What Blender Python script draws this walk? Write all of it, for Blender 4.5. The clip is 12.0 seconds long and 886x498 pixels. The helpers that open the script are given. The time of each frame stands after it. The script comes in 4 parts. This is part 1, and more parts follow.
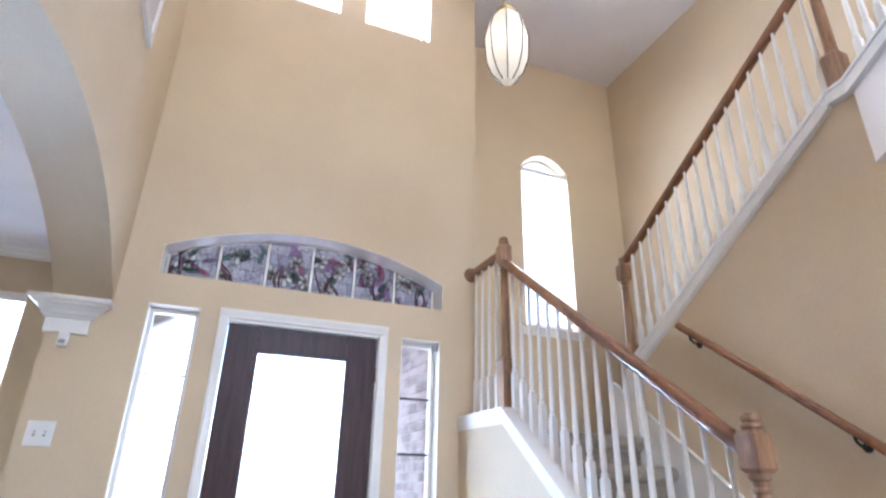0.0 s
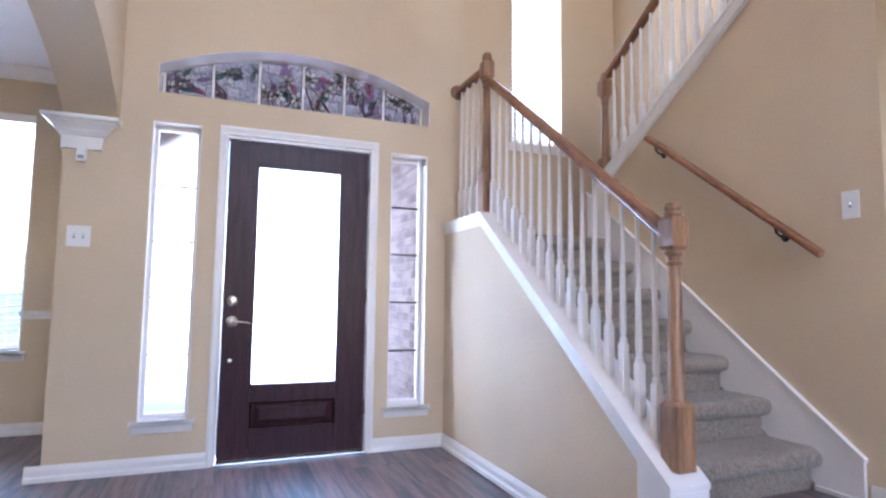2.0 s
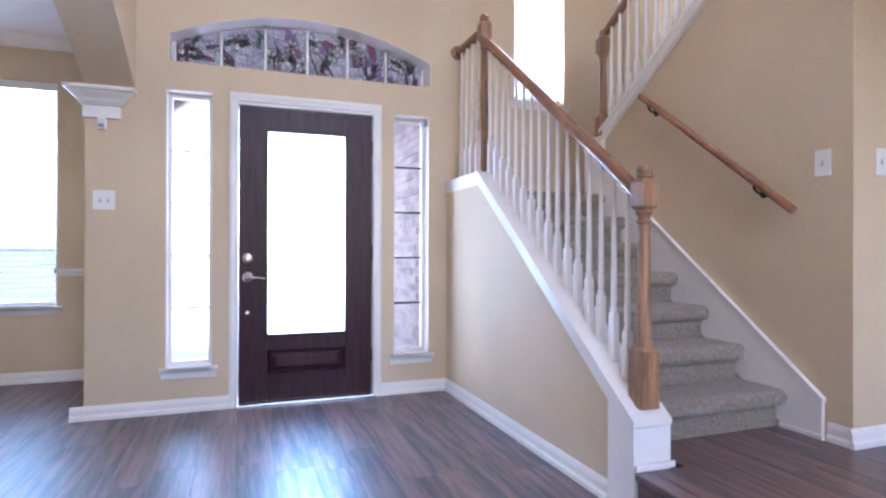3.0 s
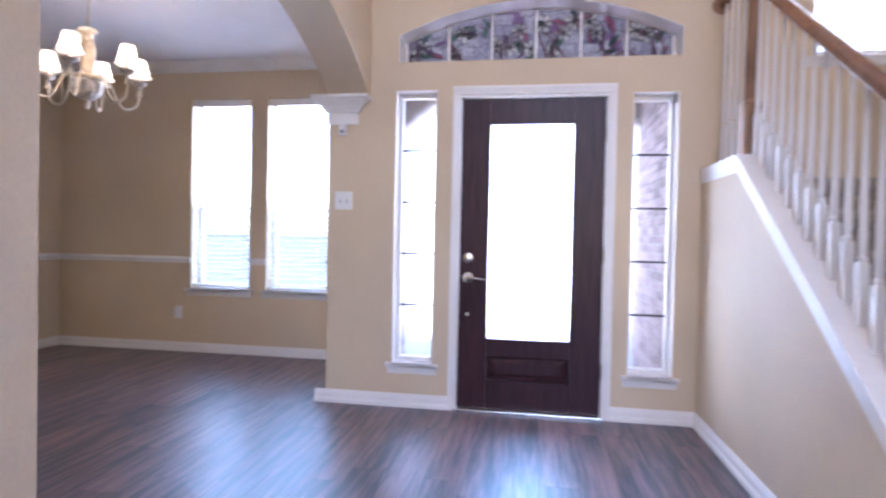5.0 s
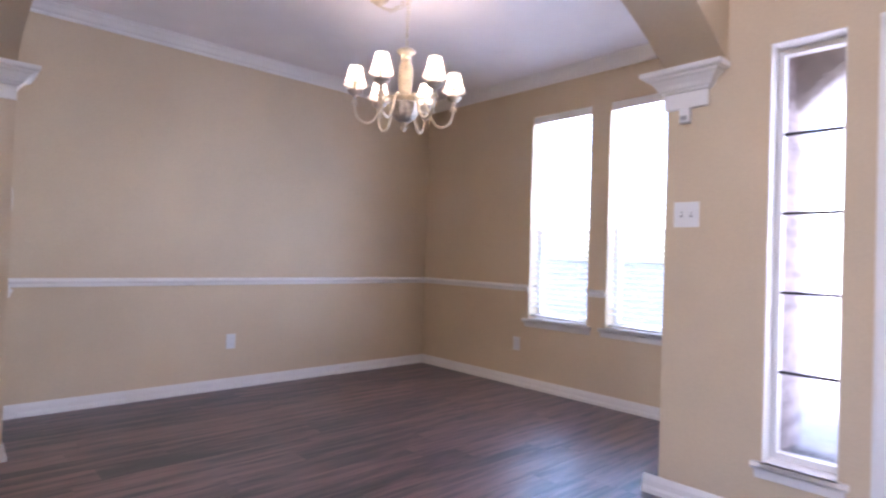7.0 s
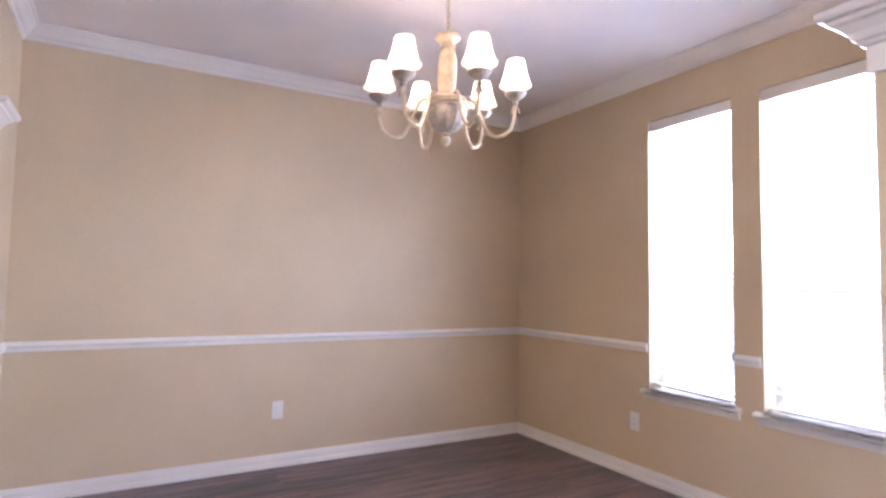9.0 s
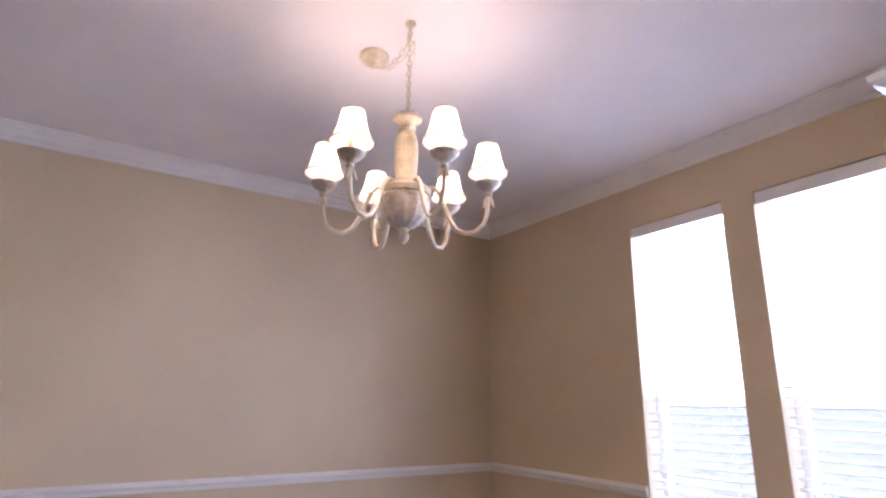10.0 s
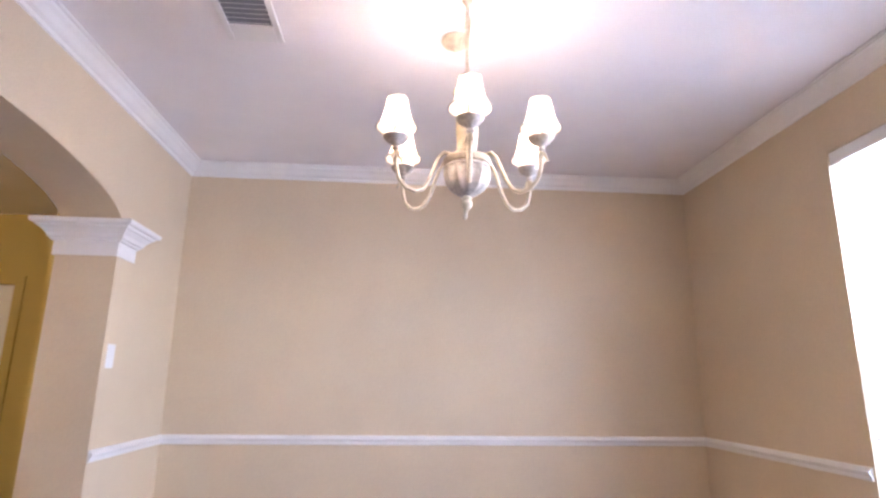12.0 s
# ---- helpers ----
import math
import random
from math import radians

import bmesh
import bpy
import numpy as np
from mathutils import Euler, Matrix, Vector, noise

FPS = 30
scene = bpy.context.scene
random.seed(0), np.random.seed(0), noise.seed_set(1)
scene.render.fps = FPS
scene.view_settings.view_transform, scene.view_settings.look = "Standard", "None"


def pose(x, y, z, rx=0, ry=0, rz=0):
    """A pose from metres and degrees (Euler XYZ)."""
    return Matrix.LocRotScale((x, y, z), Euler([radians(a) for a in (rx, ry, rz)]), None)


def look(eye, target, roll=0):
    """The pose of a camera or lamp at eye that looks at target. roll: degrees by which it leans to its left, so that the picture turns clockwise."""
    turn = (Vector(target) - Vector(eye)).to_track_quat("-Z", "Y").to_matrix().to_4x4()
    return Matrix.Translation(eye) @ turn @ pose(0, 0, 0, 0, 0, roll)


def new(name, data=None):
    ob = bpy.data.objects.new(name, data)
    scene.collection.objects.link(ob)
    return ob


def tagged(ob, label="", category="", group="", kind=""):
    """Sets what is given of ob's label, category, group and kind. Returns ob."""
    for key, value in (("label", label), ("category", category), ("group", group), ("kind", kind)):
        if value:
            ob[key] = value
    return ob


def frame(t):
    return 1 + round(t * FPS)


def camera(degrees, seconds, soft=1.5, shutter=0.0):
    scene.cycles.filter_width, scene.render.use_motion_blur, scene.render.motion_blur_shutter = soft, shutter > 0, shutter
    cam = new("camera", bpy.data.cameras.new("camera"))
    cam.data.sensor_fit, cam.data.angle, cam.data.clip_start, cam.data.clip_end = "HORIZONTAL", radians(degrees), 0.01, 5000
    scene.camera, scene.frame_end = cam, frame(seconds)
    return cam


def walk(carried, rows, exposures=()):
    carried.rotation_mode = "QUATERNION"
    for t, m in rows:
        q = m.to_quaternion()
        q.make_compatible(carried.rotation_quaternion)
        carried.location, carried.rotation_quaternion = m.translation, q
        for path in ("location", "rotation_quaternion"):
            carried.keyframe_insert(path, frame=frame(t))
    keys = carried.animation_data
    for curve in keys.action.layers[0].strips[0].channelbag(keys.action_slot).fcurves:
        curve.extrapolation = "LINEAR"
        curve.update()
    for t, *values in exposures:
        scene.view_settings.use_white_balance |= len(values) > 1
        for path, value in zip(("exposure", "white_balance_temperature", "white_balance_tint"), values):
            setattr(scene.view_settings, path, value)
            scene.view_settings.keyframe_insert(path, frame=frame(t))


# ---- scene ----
cam = camera(76.5, 12.0, 2.3, 0.4)
PATH = [
    (0, (0.625, 0.569, 1.19), (1.3, 2.287, 1.96), 1.3),
    (0.5, (0.582, 0.558, 1.135), (1.308, 2.325, 1.726), 1.1),
    (1, (0.597, 0.48, 1.09), (1.339, 2.292, 1.495), 0.9),
    (1.5, (0.627, 0.4, 1.058), (1.369, 2.239, 1.321), 0.9),
    (2, (0.627, 0.271, 1.047), (1.358, 2.125, 1.22), 0.7),
    (2.5, (0.62, 0.085, 1.035), (1.341, 1.949, 1.114), 0.6),
    (2.7, (0.624, 0.029, 1.046), (1.339, 1.896, 1.085), 0.4),
    (4.3, (1.006, 0.124, 1.126), (1.162, 2.117, 1.071), 0.9),
    (4.5, (1.03, 0.187, 1.092), (1.075, 2.186, 1.059), 1.1),
    (5, (1.117, 0.404, 1.131), (0.805, 2.379, 1.096), 1.2),
    (5.5, (1.105, 0.625, 1.108), (0.42, 2.504, 1.085), 1.5),
    (6, (1.053, 0.915, 1.13), (0.128, 2.688, 1.128), 1.7),
    (6.5, (1.056, 1.183, 1.136), (-0.147, 2.782, 1.158), 1.7),
    (7, (1.044, 1.386, 1.142), (-0.426, 2.742, 1.168), 1.8),
    (7.2, (1.024, 1.484, 1.125), (-0.528, 2.744, 1.153), 1.9),
    (8.8, (0.571, 2.216, 1.289), (-1.164, 3.208, 1.353), 0.7),
    (9, (0.482, 2.279, 1.288), (-1.252, 3.268, 1.41), 1.0),
    (9.5, (0.22, 2.355, 1.312), (-1.428, 3.437, 1.649), 1.4),
    (10, (0.064, 2.559, 1.351), (-1.556, 3.608, 1.875), 0.8),
    (10.5, (-0.005, 2.728, 1.347), (-1.726, 3.551, 1.948), 0.9),
    (10.9, (0.015, 2.915, 1.389), (-1.804, 3.512, 1.967), 1.1),
    (11, (0.028, 2.969, 1.389), (-1.808, 3.504, 1.975), 1.3),
    (11.5, (0.169, 3.151, 1.344), (-1.721, 3.437, 1.93), 0.9),
    (12, (0.385, 3.225, 1.264), (-1.556, 3.373, 1.723), 0.7),
]
LENS_LIGHT = [(0.0, 2.9, 5750, 14), (1.5, 2.78, 5750, 21), (2.5, 2.78, 5700, 22), (4.5, 2.66, 5700, 27), (5.5, 2.74, 5900, 29), (7.0, 2.76, 6100, 32), (9.0, 3.17, 6450, 33), (9.5, 2.95, 6500, 34), (10.0, 2.66, 6500, 35), (10.5, 2.60, 6550, 36), (11.0, 2.80, 6800, 36), (11.5, 3.02, 6750, 34), (12.0, 3.36, 6450, 31)]
walk(cam, [(t, look(eye, target, roll)) for t, eye, target, roll in PATH], LENS_LIGHT)

# ---- light ----
world = bpy.data.worlds.new("sky")
scene.world = world
world.use_nodes = True
wn = world.node_tree.nodes
sky = wn.new("ShaderNodeTexSky")
sky.sky_type = "NISHITA"
sky.sun_disc = False
sky.sun_elevation = radians(48)
sky.sun_rotation = radians(200)
wn["Background"].inputs["Strength"].default_value = 0.15
world.node_tree.links.new(sky.outputs["Color"], wn["Background"].inputs["Color"])

sun_data = bpy.data.lights.new("sun", "SUN")
sun_data.energy, sun_data.angle, sun_data.color = 1.2, radians(12), (1.0, 0.95, 0.88)
sun = new("sun", sun_data)
sun.matrix_world = look((0, -20, 25), (2, 4, 0))

DAY = (0.70, 0.83, 1.0)
WARM = (1.0, 0.86, 0.70)


def window_light(name, at, to, width, height, watts, colour=DAY):
    data = bpy.data.lights.new(name, "AREA")
    data.shape, data.size, data.size_y = "RECTANGLE", width, height
    data.energy, data.color = watts, colour
    ob = new(name, data)
    ob.matrix_world = look(at, to)
    return ob


def bulb_light(name, at, watts, size=0.03, colour=WARM):
    data = bpy.data.lights.new(name, "POINT")
    data.energy, data.color, data.shadow_soft_size = watts, colour, size
    ob = new(name, data)
    ob.location = at
    return ob


window_light("daylight_dining_a", (-1.815, 5.60, 1.51), (-1.815, 0, 1.51), 0.74, 1.90, 13, (0.64, 0.80, 1.0))
window_light("daylight_dining_b", (-1.045, 5.60, 1.51), (-1.045, 0, 1.51), 0.74, 1.90, 13, (0.64, 0.80, 1.0))
door_light = window_light("daylight_door", (1.103, 4.30, 1.18), (1.103, 0, 1.18), 0.54, 1.40, 8, (0.60, 0.79, 1.0))
door_light.data.spread = radians(95)      # narrow cone set to keep this lamp's light off the knee wall
window_light("daylight_porch", (0.97, 5.95, 1.25), (0.97, 0, 1.45), 2.0, 2.2, 9, (0.93, 0.96, 1.0))
window_light("daylight_high_windows", (1.16, 4.75, 5.0), (1.16, 0, 3.6), 1.5, 0.7, 34, (0.93, 0.96, 1.0))
window_light("daylight_landing", (3.2, 5.0, 3.3), (3.1, 0, 4.1), 0.6, 1.7, 12, (0.82, 0.91, 1.0))
# Added fill lamp inside the rear wall; no window is known there.
window_light("rear_fill", (1.3, -3.45, 4.2), (1.3, 0, 5.9), 1.8, 1.4, 11, (0.84, 0.92, 1.0))

# ---- materials ----


def material(name, colour, rough=0.5, metal=0.0, var=0.08, scale=6.0, fine=60.0, bump=0.15, depth=0.002, stretch=(1, 1, 1), per_object=0.0, island=0.0, sheen=0.0, spec=0.5):
    """A surface with variation at two scales and fine relief, in world metres."""
    m = bpy.data.materials.new(name)
    m.use_nodes = True
    nt = m.node_tree
    bs = nt.nodes["Principled BSDF"]
    geo = nt.nodes.new("ShaderNodeNewGeometry")
    mp = nt.nodes.new("ShaderNodeMapping")
    mp.inputs["Scale"].default_value = stretch
    nt.links.new(geo.outputs["Position"], mp.inputs["Vector"])
    vec = mp.outputs["Vector"]
    rnd = None
    if per_object or island:
        info = nt.nodes.new("ShaderNodeObjectInfo")
        rnd = info.outputs["Random"] if per_object else geo.outputs["Random Per Island"]
        add = nt.nodes.new("ShaderNodeVectorMath")
        add.operation = "MULTIPLY_ADD"
        comb = nt.nodes.new("ShaderNodeCombineXYZ")
        for k in range(3):
            nt.links.new(rnd, comb.inputs[k])
        add.inputs[1].default_value = (37.0, 53.0, 19.0)
        nt.links.new(comb.outputs[0], add.inputs[0])
        nt.links.new(vec, add.inputs[2])
        vec = add.outputs[0]
    n1 = nt.nodes.new("ShaderNodeTexNoise")
    n1.inputs["Scale"].default_value, n1.inputs["Detail"].default_value = scale, 4
    n2 = nt.nodes.new("ShaderNodeTexNoise")
    n2.inputs["Scale"].default_value, n2.inputs["Detail"].default_value = fine, 3
    for n in (n1, n2):
        nt.links.new(vec, n.inputs["Vector"])
    mix = nt.nodes.new("ShaderNodeMath")
    mix.operation = "MULTIPLY_ADD"
    nt.links.new(n2.outputs["Fac"], mix.inputs[0])
    mix.inputs[1].default_value = 0.5
    nt.links.new(n1.outputs["Fac"], mix.inputs[2])
    last = mix.outputs[0]
    if rnd is not None:
        m2 = nt.nodes.new("ShaderNodeMath")
        m2.operation = "MULTIPLY_ADD"
        nt.links.new(rnd, m2.inputs[0])
        m2.inputs[1].default_value = per_object or island
        nt.links.new(last, m2.inputs[2])
        last = m2.outputs[0]
    ramp = nt.nodes.new("ShaderNodeValToRGB")
    mid = 0.75 + 0.5 * (per_object or island)
    ramp.color_ramp.elements[0].position, ramp.color_ramp.elements[1].position = mid - 0.18, mid + 0.18
    lo = [max(0.0, c * (1 - var)) for c in colour]
    hi = [min(1.0, c * (1 + var)) for c in colour]
    ramp.color_ramp.elements[0].color, ramp.color_ramp.elements[1].color = (*lo, 1), (*hi, 1)
    nt.links.new(last, ramp.inputs["Fac"])
    nt.links.new(ramp.outputs["Color"], bs.inputs["Base Color"])
    bs.inputs["Roughness"].default_value, bs.inputs["Metallic"].default_value = rough, metal
    bs.inputs["Specular IOR Level"].default_value = spec
    if sheen:
        bs.inputs["Sheen Weight"].default_value = sheen
    if bump:
        b = nt.nodes.new("ShaderNodeBump")
        b.inputs["Strength"].default_value, b.inputs["Distance"].default_value = bump, depth
        nt.links.new(n2.outputs["Fac"], b.inputs["Height"])
        nt.links.new(b.outputs["Normal"], bs.inputs["Normal"])
    return m


def shade_material(name, colour, light=0.0, through_share=0.6):
    """Cloth or opal glass that lets light through; light: what it gives off itself."""
    m = bpy.data.materials.new(name)
    m.use_nodes = True
    nt = m.node_tree
    bs, out = nt.nodes["Principled BSDF"], nt.nodes["Material Output"]
    bs.inputs["Base Color"].default_value, bs.inputs["Roughness"].default_value = (*colour, 1), 0.7
    if light:
        bs.inputs["Emission Color"].default_value = (1.0, 0.80, 0.58, 1)
        bs.inputs["Emission Strength"].default_value = light
    tr = nt.nodes.new("ShaderNodeBsdfTranslucent")
    tr.inputs["Color"].default_value = (*colour, 1)
    mx = nt.nodes.new("ShaderNodeMixShader")
    mx.inputs[0].default_value = through_share
    nt.links.new(bs.outputs[0], mx.inputs[1])
    nt.links.new(tr.outputs[0], mx.inputs[2])
    nt.links.new(mx.outputs[0], out.inputs["Surface"])
    return m


def clear_glass(name, tint=(1, 1, 1), rough=0.0):
    m = bpy.data.materials.new(name)
    m.use_nodes = True
    nt = m.node_tree
    out = nt.nodes["Material Output"]
    nt.nodes.remove(nt.nodes["Principled BSDF"])
    t = nt.nodes.new("ShaderNodeBsdfTransparent")
    t.inputs["Color"].default_value = (*tint, 1)
    g = nt.nodes.new("ShaderNodeBsdfGlossy")
    g.inputs["Roughness"].default_value = rough
    lw = nt.nodes.new("ShaderNodeLayerWeight")
    pw, f = nt.nodes.new("ShaderNodeMath"), nt.nodes.new("ShaderNodeMath")
    pw.operation, f.operation = "POWER", "MULTIPLY_ADD"
    pw.inputs[1].default_value = 5.0
    f.inputs[1].default_value, f.inputs[2].default_value = 0.85, 0.025
    nt.links.new(lw.outputs["Facing"], pw.inputs[0])
    nt.links.new(pw.outputs[0], f.inputs[0])
    mx = nt.nodes.new("ShaderNodeMixShader")
    nt.links.new(f.outputs[0], mx.inputs[0])
    nt.links.new(t.outputs[0], mx.inputs[1])
    nt.links.new(g.outputs[0], mx.inputs[2])
    nt.links.new(mx.outputs[0], out.inputs["Surface"])
    return m


TAN = material("tan_wall_paint", (0.652, 0.524, 0.362), 0.64, var=0.05, scale=1.3, fine=85, bump=0.35, depth=0.003)
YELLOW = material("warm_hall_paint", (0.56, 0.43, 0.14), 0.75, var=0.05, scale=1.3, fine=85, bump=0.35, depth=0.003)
CEIL = material("white_ceiling_paint", (0.84, 0.80, 0.80), 0.85, var=0.04, scale=2, fine=110, bump=0.3, depth=0.003)
TRIM = material("white_trim_paint", (0.82, 0.80, 0.78), 0.35, var=0.03, scale=3, fine=40, bump=0.05)
FLOOR = material("dark_plank", (0.154, 0.088, 0.078), 0.38, var=0.62, scale=2.6, fine=10, bump=0.22, depth=0.0012, stretch=(9, 0.6, 9), per_object=0.14, spec=1.0)
FLOOR.node_tree.nodes["Principled BSDF"].inputs["IOR"].default_value = 1.62
# Blue cast of the daylight reflections, put into the floor's specular colour.
FLOOR.node_tree.nodes["Principled BSDF"].inputs["Specular Tint"].default_value = (0.3, 0.68, 1.0, 1)
SUBFLOOR = material("dark_joint", (0.015, 0.011, 0.009), 0.6, var=0.2)
CARPET = material("grey_beige_carpet", (0.27, 0.218, 0.165), 0.95, var=0.30, scale=60, fine=105, bump=1.0, depth=0.016, sheen=0.4)
OAK = material("honey_oak", (0.30, 0.162, 0.085), 0.42, var=0.36, scale=3, fine=22, bump=0.08, depth=0.001, stretch=(10, 10, 1.0))
OAKRAIL = material("oak_rail", (0.25, 0.115, 0.06), 0.18, var=0.25, scale=3, fine=20, bump=0.06, depth=0.001, stretch=(10, 1.5, 1.5))
DOORWOOD = material("dark_stained_mahogany", (0.046, 0.019, 0.023), 0.34, var=0.26, scale=4, fine=26, bump=0.12, depth=0.001, stretch=(9, 9, 0.8), spec=0.2)
NICKEL = material("satin_nickel", (0.72, 0.69, 0.64), 0.22, 1.0, var=0.05, scale=8, bump=0)
BLACKIRON = material("black_iron", (0.02, 0.018, 0.017), 0.45, 0.6, var=0.2, bump=0.1)
BRASS = material("antique_brass", (0.45, 0.33, 0.15), 0.35, 1.0, var=0.15, bump=0.05)
PLASTIC = material("white_plastic", (0.80, 0.80, 0.80), 0.35, var=0.02, bump=0)
SLOT = material("grey_switch_slot", (0.30, 0.30, 0.31), 0.5, var=0.05, bump=0)
CREAM = material("weathered_cream_metal", (0.66, 0.58, 0.44), 0.5, var=0.16, scale=22, fine=90, bump=0.2)
PEWTER = material("brushed_pewter_grey", (0.50, 0.46, 0.41), 0.5, 0.2, var=0.3, scale=20, fine=90, bump=0.15)
BRICK = material("pale_red_brick", (0.30, 0.245, 0.24), 0.85, var=0.34, scale=9, fine=60, bump=0.5, depth=0.005, per_object=0.4)
MORTAR = material("grey_mortar", (0.42, 0.39, 0.36), 0.9, var=0.15, scale=12, fine=80, bump=0.4)
CONCRETE = material("porch_concrete", (0.55, 0.54, 0.53), 0.85, var=0.15, scale=2, fine=40, bump=0.3)
PORCHDARK = material("dark_porch_cover", (0.20, 0.15, 0.12), 0.6, var=0.2, scale=3, fine=30, bump=0.2, stretch=(8, 1, 1))
GRASS = material("lawn", (0.07, 0.11, 0.04), 0.95, var=0.4, scale=1.2, fine=30, bump=0.6, depth=0.02)
LEAD = material("lead_came", (0.030, 0.026, 0.030), 0.5, 0.3, var=0.2, bump=0)
BARK = material("plum_lead_branch", (0.10, 0.045, 0.065), 0.5, var=0.3, bump=0)
SCREEN = clear_glass("insect_screen", (0.62, 0.66, 0.67))
GLASS = clear_glass("clear_glass")
RAIN = bpy.data.materials.new("wavy_privacy_glass")
RAIN.use_nodes = True
_nt = RAIN.node_tree
_nt.nodes.remove(_nt.nodes["Principled BSDF"])
_rf, _tr = _nt.nodes.new("ShaderNodeBsdfRefraction"), _nt.nodes.new("ShaderNodeBsdfTransparent")
_rf.inputs["Roughness"].default_value, _rf.inputs["IOR"].default_value = 0.22, 1.12
_geo, _map, _no, _bu, _mx = [_nt.nodes.new(k) for k in ("ShaderNodeNewGeometry", "ShaderNodeMapping", "ShaderNodeTexNoise", "ShaderNodeBump", "ShaderNodeMixShader")]
_map.inputs["Rotation"].default_value, _map.inputs["Scale"].default_value = (0, 0.6, 0), (14, 14, 60)
_no.inputs["Scale"].default_value, _no.inputs["Detail"].default_value = 1.0, 2
_bu.inputs["Strength"].default_value, _bu.inputs["Distance"].default_value = 0.8, 0.006
_mx.inputs[0].default_value = 0.18
_nt.links.new(_geo.outputs["Position"], _map.inputs["Vector"])
_nt.links.new(_map.outputs["Vector"], _no.inputs["Vector"])
_nt.links.new(_no.outputs["Fac"], _bu.inputs["Height"])
_nt.links.new(_bu.outputs["Normal"], _rf.inputs["Normal"])
_nt.links.new(_rf.outputs[0], _mx.inputs[1])
_nt.links.new(_tr.outputs[0], _mx.inputs[2])
_nt.links.new(_mx.outputs[0], _nt.nodes["Material Output"].inputs["Surface"])
FROST = shade_material("frosted_glass", (0.93, 0.95, 0.97), 0, 0.85)
SHADE = shade_material("ivory_lamp_shade", (0.96, 0.92, 0.84), 0.5, 0.88)
OPAL = shade_material("lantern_glass", (0.90, 0.86, 0.78), 0.0, 0.45)
SLAT = shade_material("white_blind_slat", (0.80, 0.81, 0.82), 0, 0.0)


def stained(name, colour):
    """Cathedral glass: partly clear, partly milky, in one colour."""
    m = bpy.data.materials.new(name)
    m.use_nodes = True
    nt = m.node_tree
    out = nt.nodes["Material Output"]
    nt.nodes.remove(nt.nodes["Principled BSDF"])
    a, b = nt.nodes.new("ShaderNodeBsdfTransparent"), nt.nodes.new("ShaderNodeBsdfTranslucent")
    geo = nt.nodes.new("ShaderNodeNewGeometry")
    n = nt.nodes.new("ShaderNodeTexNoise")
    n.inputs["Scale"].default_value = 45
    nt.links.new(geo.outputs["Position"], n.inputs["Vector"])
    ramp = nt.nodes.new("ShaderNodeValToRGB")
    ramp.color_ramp.elements[0].position, ramp.color_ramp.elements[1].position = 0.3, 0.7
    ramp.color_ramp.elements[0].color = (*[c * 0.72 for c in colour], 1)
    ramp.color_ramp.elements[1].color = (*[min(1, c * 1.25) for c in colour], 1)
    nt.links.new(n.outputs["Fac"], ramp.inputs["Fac"])
    mx = nt.nodes.new("ShaderNodeMixShader")
    mx.inputs[0].default_value = 0.35
    for s in (a, b):
        nt.links.new(ramp.outputs["Color"], s.inputs["Color"])
    nt.links.new(a.outputs[0], mx.inputs[1])
    nt.links.new(b.outputs[0], mx.inputs[2])
    nt.links.new(mx.outputs[0], out.inputs["Surface"])
    return m


PIECES = [stained(n, c) for n, c in (
    ("lavender_glass", (0.37, 0.36, 0.42)), ("cream_glass", (0.92, 0.86, 0.70)), ("green_glass", (0.14, 0.26, 0.20)),
    ("rose_glass", (0.55, 0.20, 0.28)), ("plum_glass", (0.26, 0.17, 0.28)), ("grey_violet_glass", (0.45, 0.44, 0.48)))]
BULB = bpy.data.materials.new("lit_bulb")
BULB.use_nodes = True
BULB.node_tree.nodes["Principled BSDF"].inputs["Emission Color"].default_value = (1.0, 0.78, 0.52, 1)
BULB.node_tree.nodes["Principled BSDF"].inputs["Emission Strength"].default_value = 2.5

# ---- building helpers ----


def box(bm, x0, x1, y0, y1, z0, z1, bevel=0.0):
    vs = [bm.verts.new((x, y, z)) for x in (x0, x1) for y in (y0, y1) for z in (z0, z1)]
    fs = [bm.faces.new([vs[i] for i in q]) for q in ((0, 1, 3, 2), (4, 6, 7, 5), (0, 4, 5, 1), (2, 3, 7, 6), (0, 2, 6, 4), (1, 5, 7, 3))]
    if bevel:
        es = list({e for f in fs for e in f.edges})
        bmesh.ops.bevel(bm, geom=es, offset=bevel, segments=2, affect="EDGES", profile=0.6)
    return bm


def prism(bm, poly, axis, a, b):
    """A 2D outline drawn out from a to b along an axis; for x the outline is (y, z), for y (x, z), for z (x, y)."""
    def at(p, w):
        return {"x": (w, p[0], p[1]), "y": (p[0], w, p[1]), "z": (p[0], p[1], w)}[axis]
    lo, hi = [bm.verts.new(at(p, a)) for p in poly], [bm.verts.new(at(p, b)) for p in poly]
    n = len(poly)
    bm.faces.new(lo)
    bm.faces.new(hi[::-1])
    for i in range(n):
        bm.faces.new((lo[i], hi[i], hi[(i + 1) % n], lo[(i + 1) % n]))
    return bm


